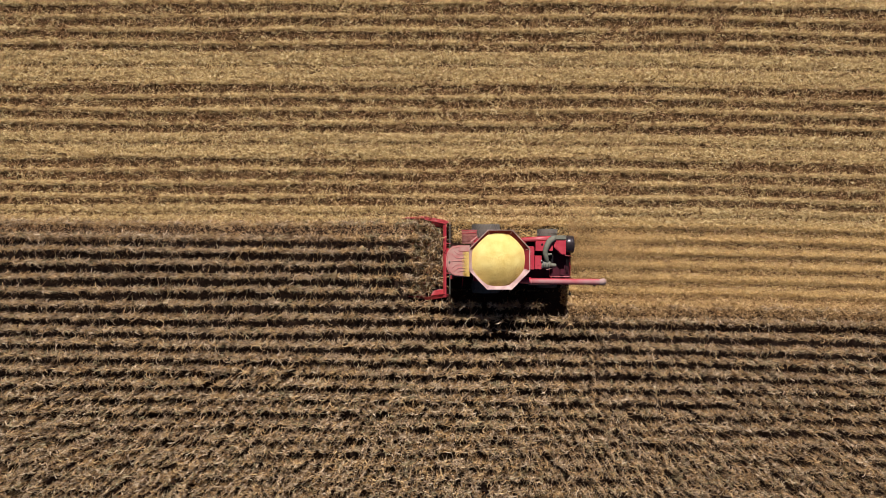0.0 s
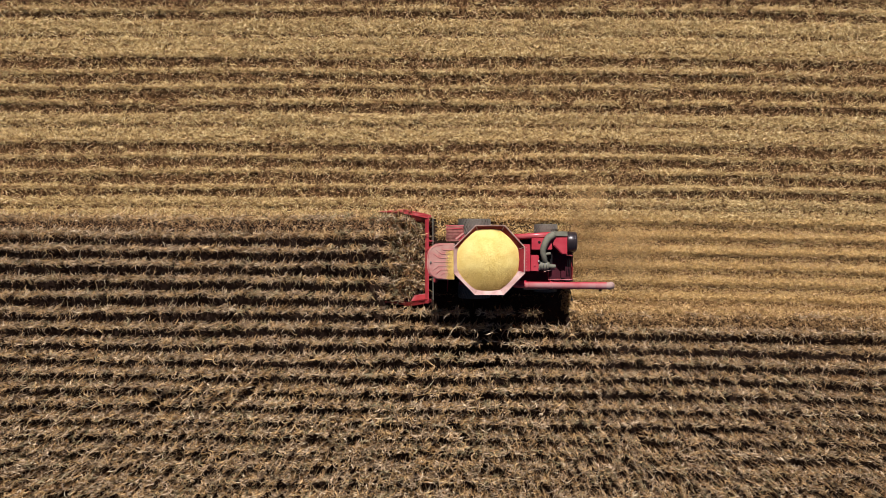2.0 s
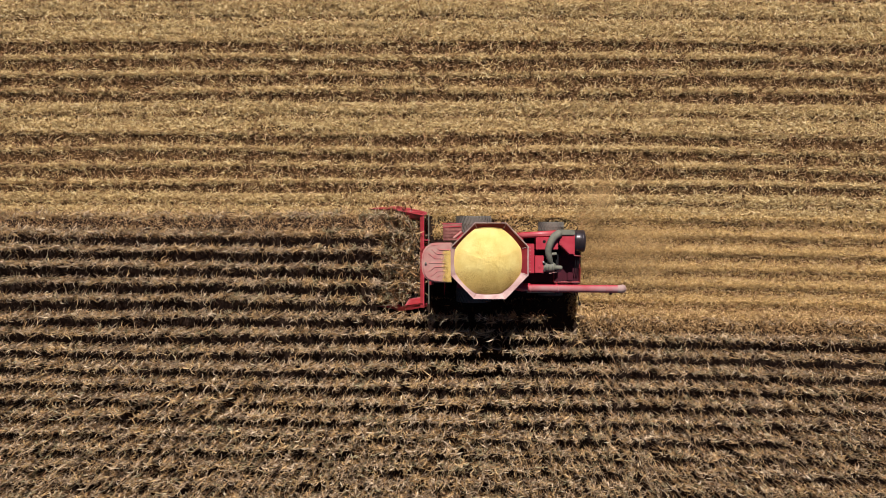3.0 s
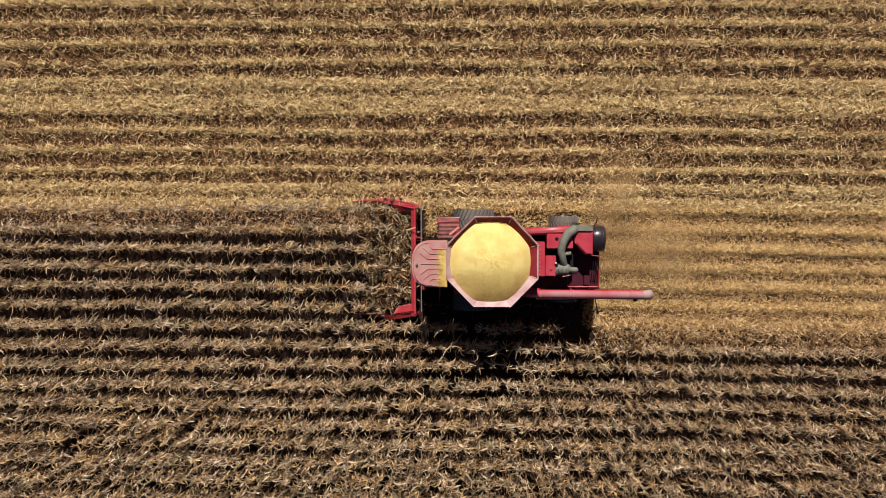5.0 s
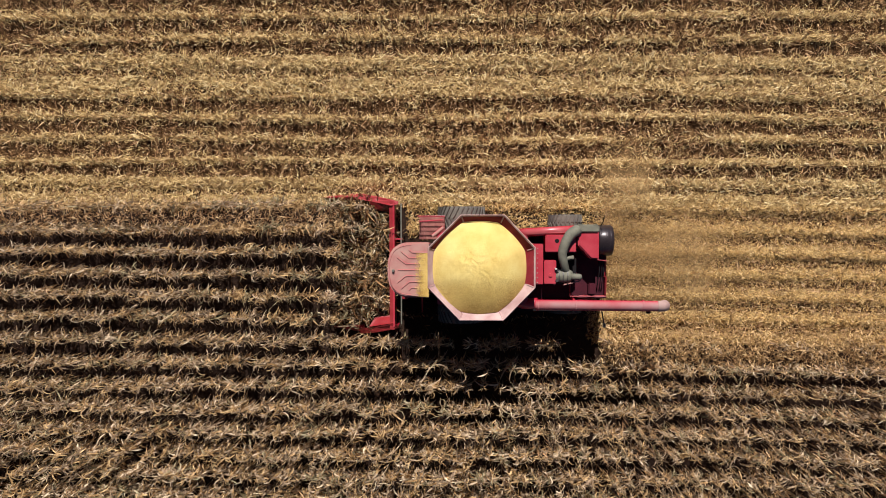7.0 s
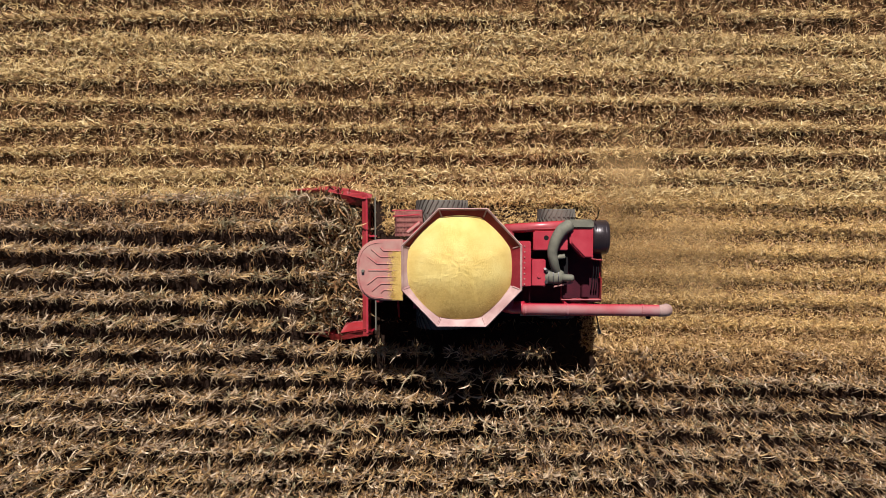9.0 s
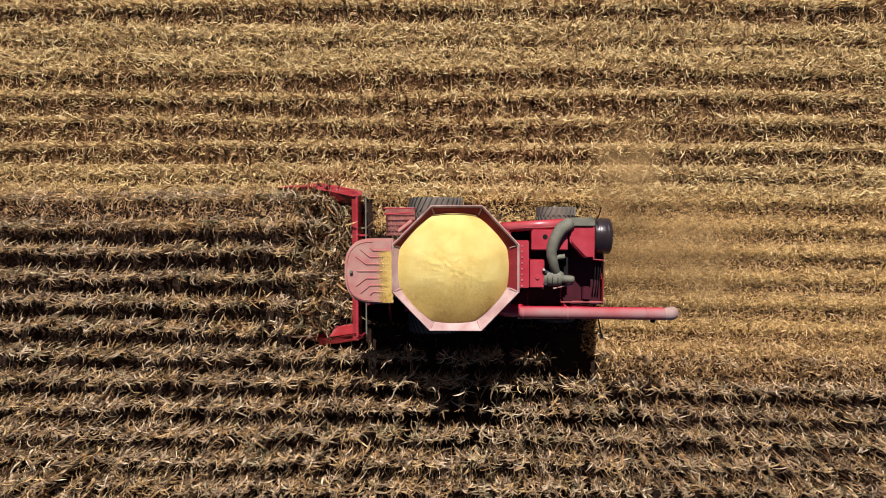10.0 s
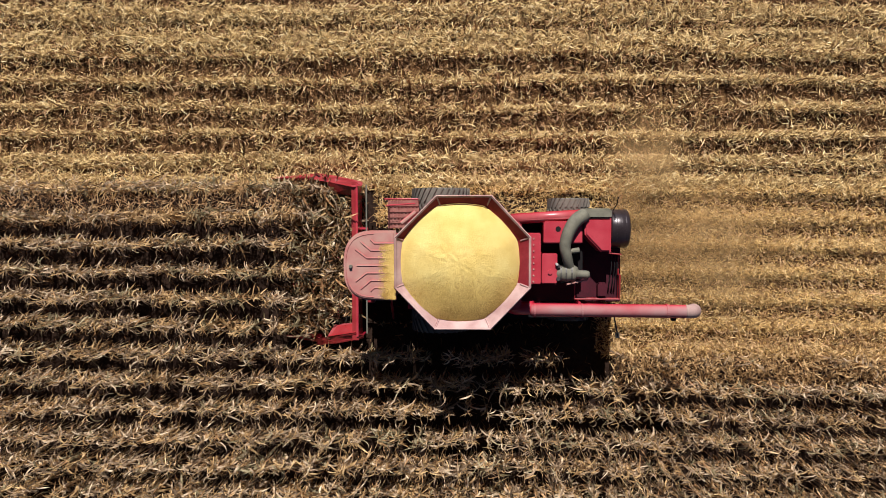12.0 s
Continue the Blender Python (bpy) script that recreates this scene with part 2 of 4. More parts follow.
def slab(corners, thick, bm=None):
    """A flat plate of some thickness below four or more corners."""
    bm = bm or bmesh.new()
    pts = [Vector(c) for c in corners]
    nrm = (pts[1] - pts[0]).cross(pts[2] - pts[0]).normalized()
    top = [bm.verts.new(q) for q in pts]
    low = [bm.verts.new(q - nrm * thick) for q in pts]
    n = len(pts)
    bm.faces.new(top), bm.faces.new(low[::-1])
    for k in range(n):
        bm.faces.new((low[k], low[(k + 1) % n], top[(k + 1) % n], top[k]))
    return bm


def smooth_path(points, steps=6):
    """A rounded line through points."""
    pts = [Vector(q) for q in points]
    pts = [pts[0] * 2 - pts[1]] + pts + [pts[-1] * 2 - pts[-2]]
    out = []
    for a, b, c, d in zip(pts, pts[1:], pts[2:], pts[3:]):
        for k in range(steps):
            u = k / steps
            out.append(0.5 * ((2 * b) + (c - a) * u + (2 * a - 5 * b + 4 * c - d) * u * u + (3 * b - a - 3 * c + d) * u ** 3))
    return out + [pts[-2]]


def mesh_from(name, verts, quads, mats, which=None):
    """One mesh object from arrays of corners and four-sided faces."""
    me = bpy.data.meshes.new(name)
    me.vertices.add(len(verts))
    me.vertices.foreach_set("co", np.ascontiguousarray(verts, np.float32).ravel())
    me.loops.add(len(quads) * 4)
    me.loops.foreach_set("vertex_index", np.ascontiguousarray(quads, np.int32).ravel())
    me.polygons.add(len(quads))
    me.polygons.foreach_set("loop_start", np.arange(0, len(quads) * 4, 4, dtype=np.int32))
    for m in mats:
        me.materials.append(m)
    if which is not None:
        me.polygons.foreach_set("material_index", np.ascontiguousarray(which, np.int32))
    me.update(calc_edges=True)
    return me


def strips(base, turn, length, rise, droop, width, roll, curl, seg, squash=1.0, taper=True):
    """Many bent blades at once: each leaves its base along turn, at an angle of rise, and droops along its length."""
    n = len(base)
    s = np.linspace(0, 1, seg + 1)
    pos = np.array(base, float)
    out = np.zeros((n, seg + 1, 2, 3))
    for k in range(seg + 1):
        th = rise - droop * s[k]
        az = turn + curl * s[k]
        d = np.stack([np.cos(th) * np.cos(az), np.cos(th) * np.sin(az) * squash, np.sin(th)], 1)
        if k:
            pos = pos + d * (length / seg)[:, None]
        flat = np.stack([-np.sin(az), np.cos(az), np.zeros(n)], 1)
        up = np.cross(d, flat)
        rl = roll * (0.3 + s[k])
        w = flat * np.cos(rl)[:, None] + up * np.sin(rl)[:, None]
        half = width / 2 * ((0.55 + 1.6 * s[k] - 2.0 * s[k] ** 2) if taper else 1.0)
        out[:, k, 0] = pos - w * half[:, None]
        out[:, k, 1] = pos + w * half[:, None]
    first = (np.arange(n) * (seg + 1) * 2)[:, None] + (np.arange(seg) * 2)[None, :]
    quads = np.stack([first, first + 1, first + 3, first + 2], -1).reshape(-1, 4)
    return out.reshape(-1, 3), quads


def joined(pieces):
    """Stack several (corners, faces, material number) into one."""
    vs, qs, ms, start = [], [], [], 0
    for v, q, m in pieces:
        vs.append(v), qs.append(q + start), ms.append(np.full(len(q), m))
        start += len(v)
    return np.concatenate(vs), np.concatenate(qs), np.concatenate(ms)


rng = np.random.default_rng(7)
ROW = 0.762


def stems(base, top, radius):
    """Three-sided stems from base to top."""
    n = len(base)
    a = np.arange(3) * 2 * math.pi / 3
    ring = np.stack([np.cos(a), np.sin(a), np.zeros(3)], 1)
    v = np.zeros((n, 2, 3, 3))
    v[:, 0] = base[:, None] + ring[None] * radius[:, None, None]
    v[:, 1] = top[:, None] + ring[None] * radius[:, None, None] * 0.7
    st = (np.arange(n) * 6)[:, None]
    k = np.arange(3)
    q = np.stack([st + k, st + (k + 1) % 3, st + 3 + (k + 1) % 3, st + 3 + k], -1).reshape(-1, 4)
    return v.reshape(-1, 3), q


def plant_parts(x, y, blades=16, hanging=4, seg=4):
    """Dry standing corn at (x, y): stems, spreading blades, dead blades that hang by the stem, tassels; (corners, faces, blades per plant)."""
    n = len(x)
    tall = np.clip(rng.normal(1.78, 0.18, n), 1.2, 2.2)
    lean = np.stack([rng.normal(0, 0.12, n), rng.normal(0, 0.07, n)], 1)
    foot = np.stack([x, y, np.zeros(n)], 1)
    top = np.stack([x + lean[:, 0], y + lean[:, 1], tall], 1)
    stalk = stems(foot, top, np.full(n, 0.015))
    k = np.repeat(np.arange(n), blades)
    vigour = rng.uniform(0.8, 1.2, n)[k]
    total = n * blades
    lev = np.tile(np.linspace(0.42, 1.0, blades), n) + rng.normal(0, 0.03, total)
    tangled = np.clip((x[k] - 0.5) / 5, 0, 1)
    across = rng.random(total) < 0.5 + 0.4 * tangled
    plane = np.where(across, rng.uniform(0, 6.28, total), rng.normal(0.22, 0.42, total)) + math.pi * rng.integers(0, 2, total)
    base = foot[k] + (top[k] - foot[k]) * np.clip(lev, 0.04, 1.02)[:, None]
    size = np.where(across, rng.uniform(0.18, 0.4, total), rng.uniform(0.3, 0.62, total)) * vigour * np.where(lev > 0.85, 0.8, 1.0)
    calm = np.clip((-y[k] - 3) / 4, 0, 1)
    wide = rng.uniform(0.028, 0.06, total) * vigour * np.where(lev > 0.8, 0.8, 1.0) * (1 - 0.2 * tangled) * (1 + 0.28 * calm)
    blade = strips(base, plane, size, rng.uniform(0.0, 0.95, total), rng.uniform(0.4, 2.3, total), wide,
                   rng.normal(0, 0.9, total) * (1 - 0.35 * calm), rng.normal(0, 1.6, total) * (1 - 0.3 * calm), seg, squash=0.9)
    c = np.repeat(np.arange(n), hanging)
    total = hanging * n
    lev = np.tile(np.linspace(0.36, 0.8, hanging), n) + rng.normal(0, 0.05, total)
    base = foot[c] + (top[c] - foot[c]) * lev[:, None]
    dead = strips(base, rng.uniform(0, 6.28, total), rng.uniform(0.3, 0.6, total), rng.uniform(-1.2, -0.2, total), rng.uniform(0.2, 0.9, total),
                  rng.uniform(0.025, 0.05, total), rng.normal(0.6, 0.6, total), rng.normal(0, 0.5, total), 2, squash=0.7)
    t = np.repeat(np.arange(n), 3)
    tassel = strips(top[t], rng.uniform(0, 6.28, 3 * n), rng.uniform(0.15, 0.28, 3 * n), rng.uniform(0.5, 1.4, 3 * n), rng.uniform(0, 1.0, 3 * n),
                    np.full(3 * n, 0.014), rng.normal(0, 1, 3 * n), rng.normal(0, 0.3, 3 * n), 2)
    return stalk, blade, dead, tassel


CORN = [M_LEAF, M_STALK, M_OLIVE, M_GOLD, M_OLD]


def tint(x, y):
    """Which leaf colour most of a plant's blades have: tan, olive or gold, in patches of a few plants."""
    u = 0.55 * patches(x, y, (0.7, 0.5), 61) + 0.45 * rng.random(len(x)) + 0.35 * (y > 1.5)
    return np.array([2, 0, 3])[np.searchsorted([0.3, 0.66], u)]


def joined_corn(pieces):
    """Several plots of corn as one mesh."""
    start = np.cumsum([0] + [len(p[0]) for p in pieces])
    return np.concatenate([p[0] for p in pieces]), np.concatenate([p[1] + o for p, o in zip(pieces, start)]), np.concatenate([p[2] for p in pieces])


def corn_geometry(x, y, blades=16, hanging=4):
    """Many plants in one mesh."""
    n = len(x)
    stalk, blade, dead, tassel = plant_parts(x, y, blades, hanging)
    own = np.repeat(tint(x, y), blades)
    stray = rng.random(n * blades) < 0.55
    own[stray] = np.array([0, 3, 2])[np.searchsorted([0.5, 0.9], rng.random(stray.sum()))]
    v, q, m = joined([(*stalk, 1), (*blade, 0), (*dead, 4), (*tassel, 1)])
    first = len(stalk[1])
    m[first:first + len(blade[1])] = np.repeat(own, 4)
    return v, q, m


def patches(x, y, size, seed):
    """Smooth random values 0..1 over the ground, in patches of that many metres."""
    table = np.random.default_rng(seed).random((128, 128))
    u, w = x / size[0] + 500.3, y / size[1] + 500.7
    i, j = np.floor(u).astype(int), np.floor(w).astype(int)
    f, h = u - i, w - j
    f, h = f * f * (3 - 2 * f), h * h * (3 - 2 * h)
    i, j = i % 127, j % 127
    return (table[i, j] * (1 - f) + table[i + 1, j] * f) * (1 - h) + (table[i, j + 1] * (1 - f) + table[i + 1, j + 1] * f) * h


# ---- ground ----
bm = bmesh.new()
bmesh.ops.create_grid(bm, x_segments=40, y_segments=40, size=1500)
ground = part("ground", bm, M_SOIL)
tagged(ground, "flat dark brown soil of a large corn field", "ground", kind="structure")


# ---- combine ----
combine = thing("combine_harvester", "dusty red combine harvester with a full grain tank, cutting corn", "combine harvester")


def wheel(x, y, radius, width, outer, lugs):
    """A tractor wheel: tyre with chevron bars, dished rim, hub."""
    bm = bmesh.new()
    prof = [(-0.5, 0.62), (-0.5, 0.86), (-0.44, 0.9), (-0.2, 0.925), (0.2, 0.925), (0.44, 0.9), (0.5, 0.86), (0.5, 0.62)]
    seg = 40
    rings = [[bm.verts.new((x + math.cos(a) * radius * r, y + w * width, radius + math.sin(a) * radius * r)) for w, r in prof] for a in (2 * math.pi * k / seg for k in range(seg))]
    for k in range(seg):
        a, b = rings[k], rings[(k + 1) % seg]
        for j in range(len(prof) - 1):
            bm.faces.new((a[j], b[j], b[j + 1], a[j + 1]))
    bmesh.ops.recalc_face_normals(bm, faces=bm.faces)
    w = part("wheel", bm, M_TYRE, combine, "worn black tyre with chevron tread")
    for sgn in (-1, 1):
        quad = [(da + e, sgn * b) for b, da in ((0.02, 0.13), (0.5, -0.09)) for e in (-0.036, 0.036)]
        bm = bmesh.new()
        lo, hi = [[bm.verts.new((math.cos(a) * radius * (r - (0.03 if abs(b) > 0.4 else 0)), b * width, math.sin(a) * radius * (r - (0.03 if abs(b) > 0.4 else 0)))) for a, b in quad] for r in (0.9, 0.985)]
        o = (0, 1, 3, 2)
        bm.faces.new([hi[i] for i in o])
        for i in range(4):
            bm.faces.new((lo[o[i]], lo[o[(i + 1) % 4]], hi[o[(i + 1) % 4]], hi[o[i]]))
        bmesh.ops.recalc_face_normals(bm, faces=bm.faces)
        bar = part("tread_bar", bm, M_TYRE, w)
        for k in range(lugs):
            ob = bar if k == 0 else new("tread_bar", bar.data)
            ob.parent = w
            ob.matrix_basis = pose(x, y, radius, 0, -360 * (k + (0.5 if sgn > 0 else 0)) / lugs, 0)
    bm = tube([(x, y - 0.42 * width, radius), (x, y + 0.2 * width * outer, radius), (x, y + 0.3 * width * outer, radius)], [0.63 * radius, 0.62 * radius, 0.3 * radius], 28)
    part("rim", bm, M_RED, w, "red painted steel rim")
    part("hub", tube([(x, y, radius), (x, y + outer * 0.42 * width, radius)], 0.13 * radius, 14), M_BLACK, w)
    return w


for s in (1, -1):
    wheel(-0.6, s * 1.57, 0.83, 0.74, s, 30)
    wheel(2.92, s * 1.42, 0.6, 0.5, s, 24)
part("front_axle", tube([(-0.6, -1.5, 0.83), (-0.6, 1.5, 0.83)], 0.16, 14), M_BLACK, combine)
part("rear_axle", tube([(2.92, -1.4, 0.6), (2.92, 1.4, 0.6)], 0.1, 12), M_BLACK, combine)

# body: lower threshing body, side sheets, tank base
part("threshing_body", box(-1.45, 3.6, -0.8, 0.8, 0.75, 2.2, 0.04), M_RED, combine)
part("rear_hood", slab([(3.6, -0.8, 2.2), (4.0, -0.8, 1.7), (4.0, 0.8, 1.7), (3.6, 0.8, 2.2)], 0.7), M_RED, combine)
part("straw_spreader", box(3.75, 4.2, -0.75, 0.75, 0.85, 1.15, 0.05), M_BLACK, combine)
for s in (1, -1):
    bm = prism([(1.0, s * 0.98), (3.6, s * 1.05), (3.6, s * 1.28), (1.0, s * 1.14)], 1.25, 2.9 if s > 0 else 2.45, 0.07)
    part("side_panel", bm, M_RED, combine, "red sheet-metal side panel")
part("tank_base", prism([(-1.35, -1.12), (1.45, -1.12), (1.45, 1.12), (-1.35, 1.12)], 2.0, 2.95, 0.05), M_RED, combine)
for s in (1, -1):
    bm = box(-1.2, 1.5, s * 1.12 - 0.03, s * 1.12 + 0.03, 1.5, 2.85, 0.02)
    part("side_panel", bm, M_RED, combine, "red sheet-metal side panel")
    bm = box(-0.9, 1.2, s * 1.155 - 0.004, s * 1.155 + 0.004, 2.3, 2.42, 0.0)
    part("stripe", bm, M_BADGE, combine, "black stripe along the side")

# grain tank extension: eight flared walls with a folded lip
HX, HY, SX, SY, CY = 1.61, 1.585, 0.66, 0.6, 0.07
RIM_Z, WALL_Z, LOW = 3.58, 3.22, 0.75


def octagon(k, z):
    pts = [(-HX, SY), (-SX + 0.04, HY), (SX + 0.03, HY), (HX, SY), (HX, -SY), (SX, -HY), (-SX, -HY), (-HX, -SY)]
    return [Vector((x * k, y * k + CY, z)) for x, y in pts]


tank = part("grain_tank", prism([(v.x, v.y) for v in octagon(0.76, 0)], 2.9, 3.2), M_RED, combine, "octagonal grain tank extension of faded red sheet metal")
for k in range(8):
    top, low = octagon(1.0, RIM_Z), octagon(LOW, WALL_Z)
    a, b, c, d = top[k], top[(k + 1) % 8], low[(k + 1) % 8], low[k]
    # walls 0-2 are darker red as painted shade, wall 3 as cleaner sheet
    part("tank_wall", slab([d, c, b, a], 0.012), M_SHADED_CLEAN if k < 4 else M_TANK, tank)
    out = octagon(1.008, RIM_Z + 0.022)
    inn = octagon(0.984, RIM_Z - 0.012)
    part("rim", slab([inn[k], inn[(k + 1) % 8], out[(k + 1) % 8], out[k]][::-1], 0.03), M_TANK, tank, "folded steel lip")
    q = octagon(0.985, RIM_Z - 0.02)[k]
    e = octagon(0.86, RIM_Z - 0.18)[k]
    part("corner_brace", tube([q, e], 0.022, 6), M_TANK, tank)
bmesh_grain = bmesh.new()
RINGS, SEG, HEAP_X = 30, 96, -0.055


def heap_reach(a):
    """How far the heap spreads towards each side: a rounded form of the tank."""
    c, s = np.abs(np.cos(a)), np.abs(np.sin(a))
    wall = 1 / np.maximum(np.maximum(c / HX, s / HY), (c * (HY - SY) + s * (HX - SX)) / (HX * HY - SX * SY))
    return 0.5 * (0.885 * wall) + 0.5 * 1.415


def heap_height(u, a):
    """The heap meets the sloping walls in a ring and slopes ever more steeply from its top."""
    r = heap_reach(a)
    px, py = np.abs(r * np.cos(a) + HEAP_X), np.abs(r * np.sin(a))
    near = np.maximum(np.maximum(px / HX, py / HY), (px * (HY - SY) + py * (HX - SX)) / (HX * HY - SX * SY))
    edge = WALL_Z + (near - LOW) / (1 - LOW) * (RIM_Z - WALL_Z) + 0.004
    return 3.42 + (edge - 3.42) * u ** 9 + 0.5 * (1 - u ** 1.9)


rows_v = []
for i in range(RINGS + 1):
    u = i / RINGS
    ring = []
    for k in range(SEG):
        a = 2 * math.pi * k / SEG
        r = heap_reach(a) * u
        px, py = r * math.cos(a), r * math.sin(a)
        h = heap_height(u, a) + (0.012 * noise.noise(Vector((px * 3, py * 3, 0))) + 0.016 * noise.noise(Vector((px * 11, py * 11, 3)))) * (1 - u ** 6)
        ring.append(bmesh_grain.verts.new((px + HEAP_X, py + CY, h)))
        if i == 0:
            break
    rows_v.append(ring)
for k in range(SEG):
    bmesh_grain.faces.new((rows_v[0][0], rows_v[1][k], rows_v[1][(k + 1) % SEG]))
for a, b in zip(rows_v[1:], rows_v[2:]):
    for k in range(SEG):
        bmesh_grain.faces.new((a[k], b[k], b[(k + 1) % SEG], a[(k + 1) % SEG]))
grain = part("grain_heap", bmesh_grain, M_GRAIN, None, smooth=True)
tagged(grain, "heaped yellow shelled corn filling the grain tank", "grain", kind="stuff")

g = np.random.default_rng(5)
n = 40000
ang, u = g.uniform(0, 6.28, n), 0.985 * np.sqrt(g.random(n))
# kernels only on the slope away from the sun, to deepen its shade
pick = g.random(n) < np.clip(-0.13 - u * np.sin(ang) * 1.4, 0.0, 1) ** 1.4
ang, u = ang[pick], u[pick]
n = len(ang)
rad = heap_reach(ang) * u
base = np.stack([rad * np.cos(ang) + HEAP_X, rad * np.sin(ang) + CY, heap_height(u, ang) + 0.004 + 0.008 * g.random(n)], 1)
v, q = strips(base, g.uniform(0, 6.28, n), np.full(n, 0.016), g.normal(0, 0.25, n), np.zeros(n), np.full(n, 0.013), g.normal(0, 0.3, n), np.zeros(n), 1, taper=False)
loose = new("loose_kernels", mesh_from("loose_kernels", v, q, [M_KERNEL]))
tagged(loose, "loose yellow kernels that darken the grain heap's slope away from the sun", "kernels", kind="stuff")

# cab
cab = part("cab", box(-2.55, -1.55, -0.74, 0.74, 1.55, 1.75, 0.03), M_RED, combine, "glazed operator cab")
ROOF = []
for k in range(25):
    a = math.pi / 2 + math.pi * k / 24
    c, s = math.cos(a), math.sin(a)
    ROOF.append((-2.12 - 0.72 * abs(c) ** 0.8, 0.835 * (abs(s) ** 0.75) * (1 if s > 0 else -1)))
ROOF = [(-1.585, 0.835)] + ROOF + [(-1.585, -0.835)]
roof = part("cab_roof", prism(ROOF, 3.4, 3.55, 0.05), M_DUSTY, cab, "dusty red moulded cab roof with pressed ribs")


def rib(points, r=0.024):
    return tube(points, r, 6)


for y0, xb, dx, dy in ((0.53, -2.1, 0.08, 0.08), (0.36, -2.18, 0.24, 0.2), (0.18, -2.28, 0.26, 0.2), (0.0, -2.4, 0.12, 0.0), (-0.18, -2.28, 0.26, -0.2), (-0.36, -2.18, 0.24, -0.2), (-0.53, -2.1, 0.08, -0.08)):
    part("roof_rib", rib([(-1.62, y0, 3.552), (xb, y0, 3.552), (xb - dx, y0 + dy, 3.55)]), M_DUSTY, cab)
edge = [Vector((x * 0.93 - 0.14, y * 0.9, 3.552)) for x, y in ROOF[1:-1]]
part("roof_lip", rib(edge, 0.014), M_DUSTY, cab)
part("roof_beacon", tube([(-2.66, -0.02, 3.53), (-2.66, -0.02, 3.62)], [0.05, 0.035], 12), M_GREENPIPE, cab, "small grey-green roof beacon")
for x in (-2.5, -1.6):
    for y in (-0.7, 0.7):
        part("cab_post", box(x - 0.035, x + 0.035, y - 0.035, y + 0.035, 1.75, 3.42, 0.008), M_BADGE, cab)
for x0, x1, y0, y1 in ((-2.515, -2.505, -0.66, 0.66), (-2.46, -1.64, 0.7, 0.71), (-2.46, -1.64, -0.71, -0.7)):
    part("window", box(x0, x1, y0, y1, 1.78, 3.38, 0), M_GLASS, cab, "tinted cab glass")
part("seat", box(-2.05, -1.7, -0.25, 0.25, 1.8, 2.25, 0.06), M_BLACK, cab)
part("rear_wall", box(-1.6, -1.56, -0.66, 0.66, 1.75, 3.4, 0.01), M_BLACK, cab)

# steps and deck beside the cab
deck = part("service_deck", box(-1.98, -1.15, 0.86, 1.6, 1.6, 1.63, 0.004), M_WORN, combine, "red expanded-metal service deck with rails")
for k in range(9):
    x = -1.95 + k * 0.096
    part("deck_slat", box(x, x + 0.04, 0.88, 1.58, 1.635, 1.66, 0.004), M_WORN, deck)
for y in (1.0, 1.15, 1.3, 1.45):
    part("deck_bar", box(-1.97, -1.16, y, y + 0.03, 1.662, 1.68, 0), M_WORN, deck)
for pts in ([(-2.0, 1.62, 1.62), (-2.0, 1.62, 2.15), (-1.15, 1.62, 2.15), (-1.15, 1.62, 1.62)], [(-1.95, 1.45, 1.66), (-1.95, 1.45, 2.3), (-1.2, 1.5, 2.3)]):
    part("hand_rail", tube(pts, 0.02, 8), M_RED, deck)
part("cab_mount", tube([(-1.15, 1.28, 2.9), (-1.5, 1.0, 2.9)], 0.06, 10), M_DUSTY, combine)
for s in (1, -1):
    part("ladder_rail", tube([(-1.9, -0.95 - 0.2 * (s > 0), 1.6), (-1.95, -1.6 - 0.1 * (s > 0), 0.5)], 0.025, 8), M_RED, combine)

# engine deck behind the tank
part("engine_deck", box(1.5, 4.0, -1.0, 1.05, 2.2, 2.26, 0.01), M_MAROON, combine, "dark red engine deck")
part("deck_front", box(1.46, 1.92, -0.5, 0.76, 2.26, 2.93, 0.02), M_RED, combine)
part("deck_edge", box(1.46, 1.98, 1.035, 1.07, 2.26, 2.93, 0.01), M_RED, combine)
# black floor puts the darkness of the deep vent into its colour
part("vent_floor", box(1.46, 1.97, 0.77, 1.03, 2.27, 2.34, 0.01), M_BLACK, combine)
part("top_panel", prism([(1.3, 0.99), (3.62, 1.06), (3.62, 1.3), (1.3, 1.17)], 2.8, 2.97, 0.08), M_GLOSS, combine)
part("hood_edge", tube([(1.2, 1.1, 2.84), (3.3, 1.225, 2.84)], 0.135, 24), M_GLOSS, combine, "glossy red rounded hood edge", smooth=True)
tank_box = part("coolant_box", box(1.98, 2.92, 0.5, 1.05, 2.3, 3.0, 0.03), M_RED, combine, "clean red sheet-metal box")
# black disc painted in as the dark inside of the filler opening
part("filler_hole", tube([(2.33, 0.86, 2.98), (2.33, 0.86, 3.008)], 0.065, 16), M_BLACK, tank_box)
boltbox = part("engine_cover", box(1.94, 2.32, -0.48, 0.26, 2.3, 2.97, 0.02), M_RED, combine, "red engine cover")
part("cap", tube([(2.14, -0.2, 2.96), (2.14, -0.2, 3.0)], 0.055, 12), M_RED, boltbox)
for k in range(8):
    part("bolt", tube([(1.74, 0.62 - 0.15 * k, 2.92), (1.74, 0.62 - 0.15 * k, 2.95)], 0.024, 8), M_DUSTY, combine)
part("engine_block", box(2.4, 3.0, -0.45, 0.35, 2.26, 2.6, 0.05), M_BLACK, combine)
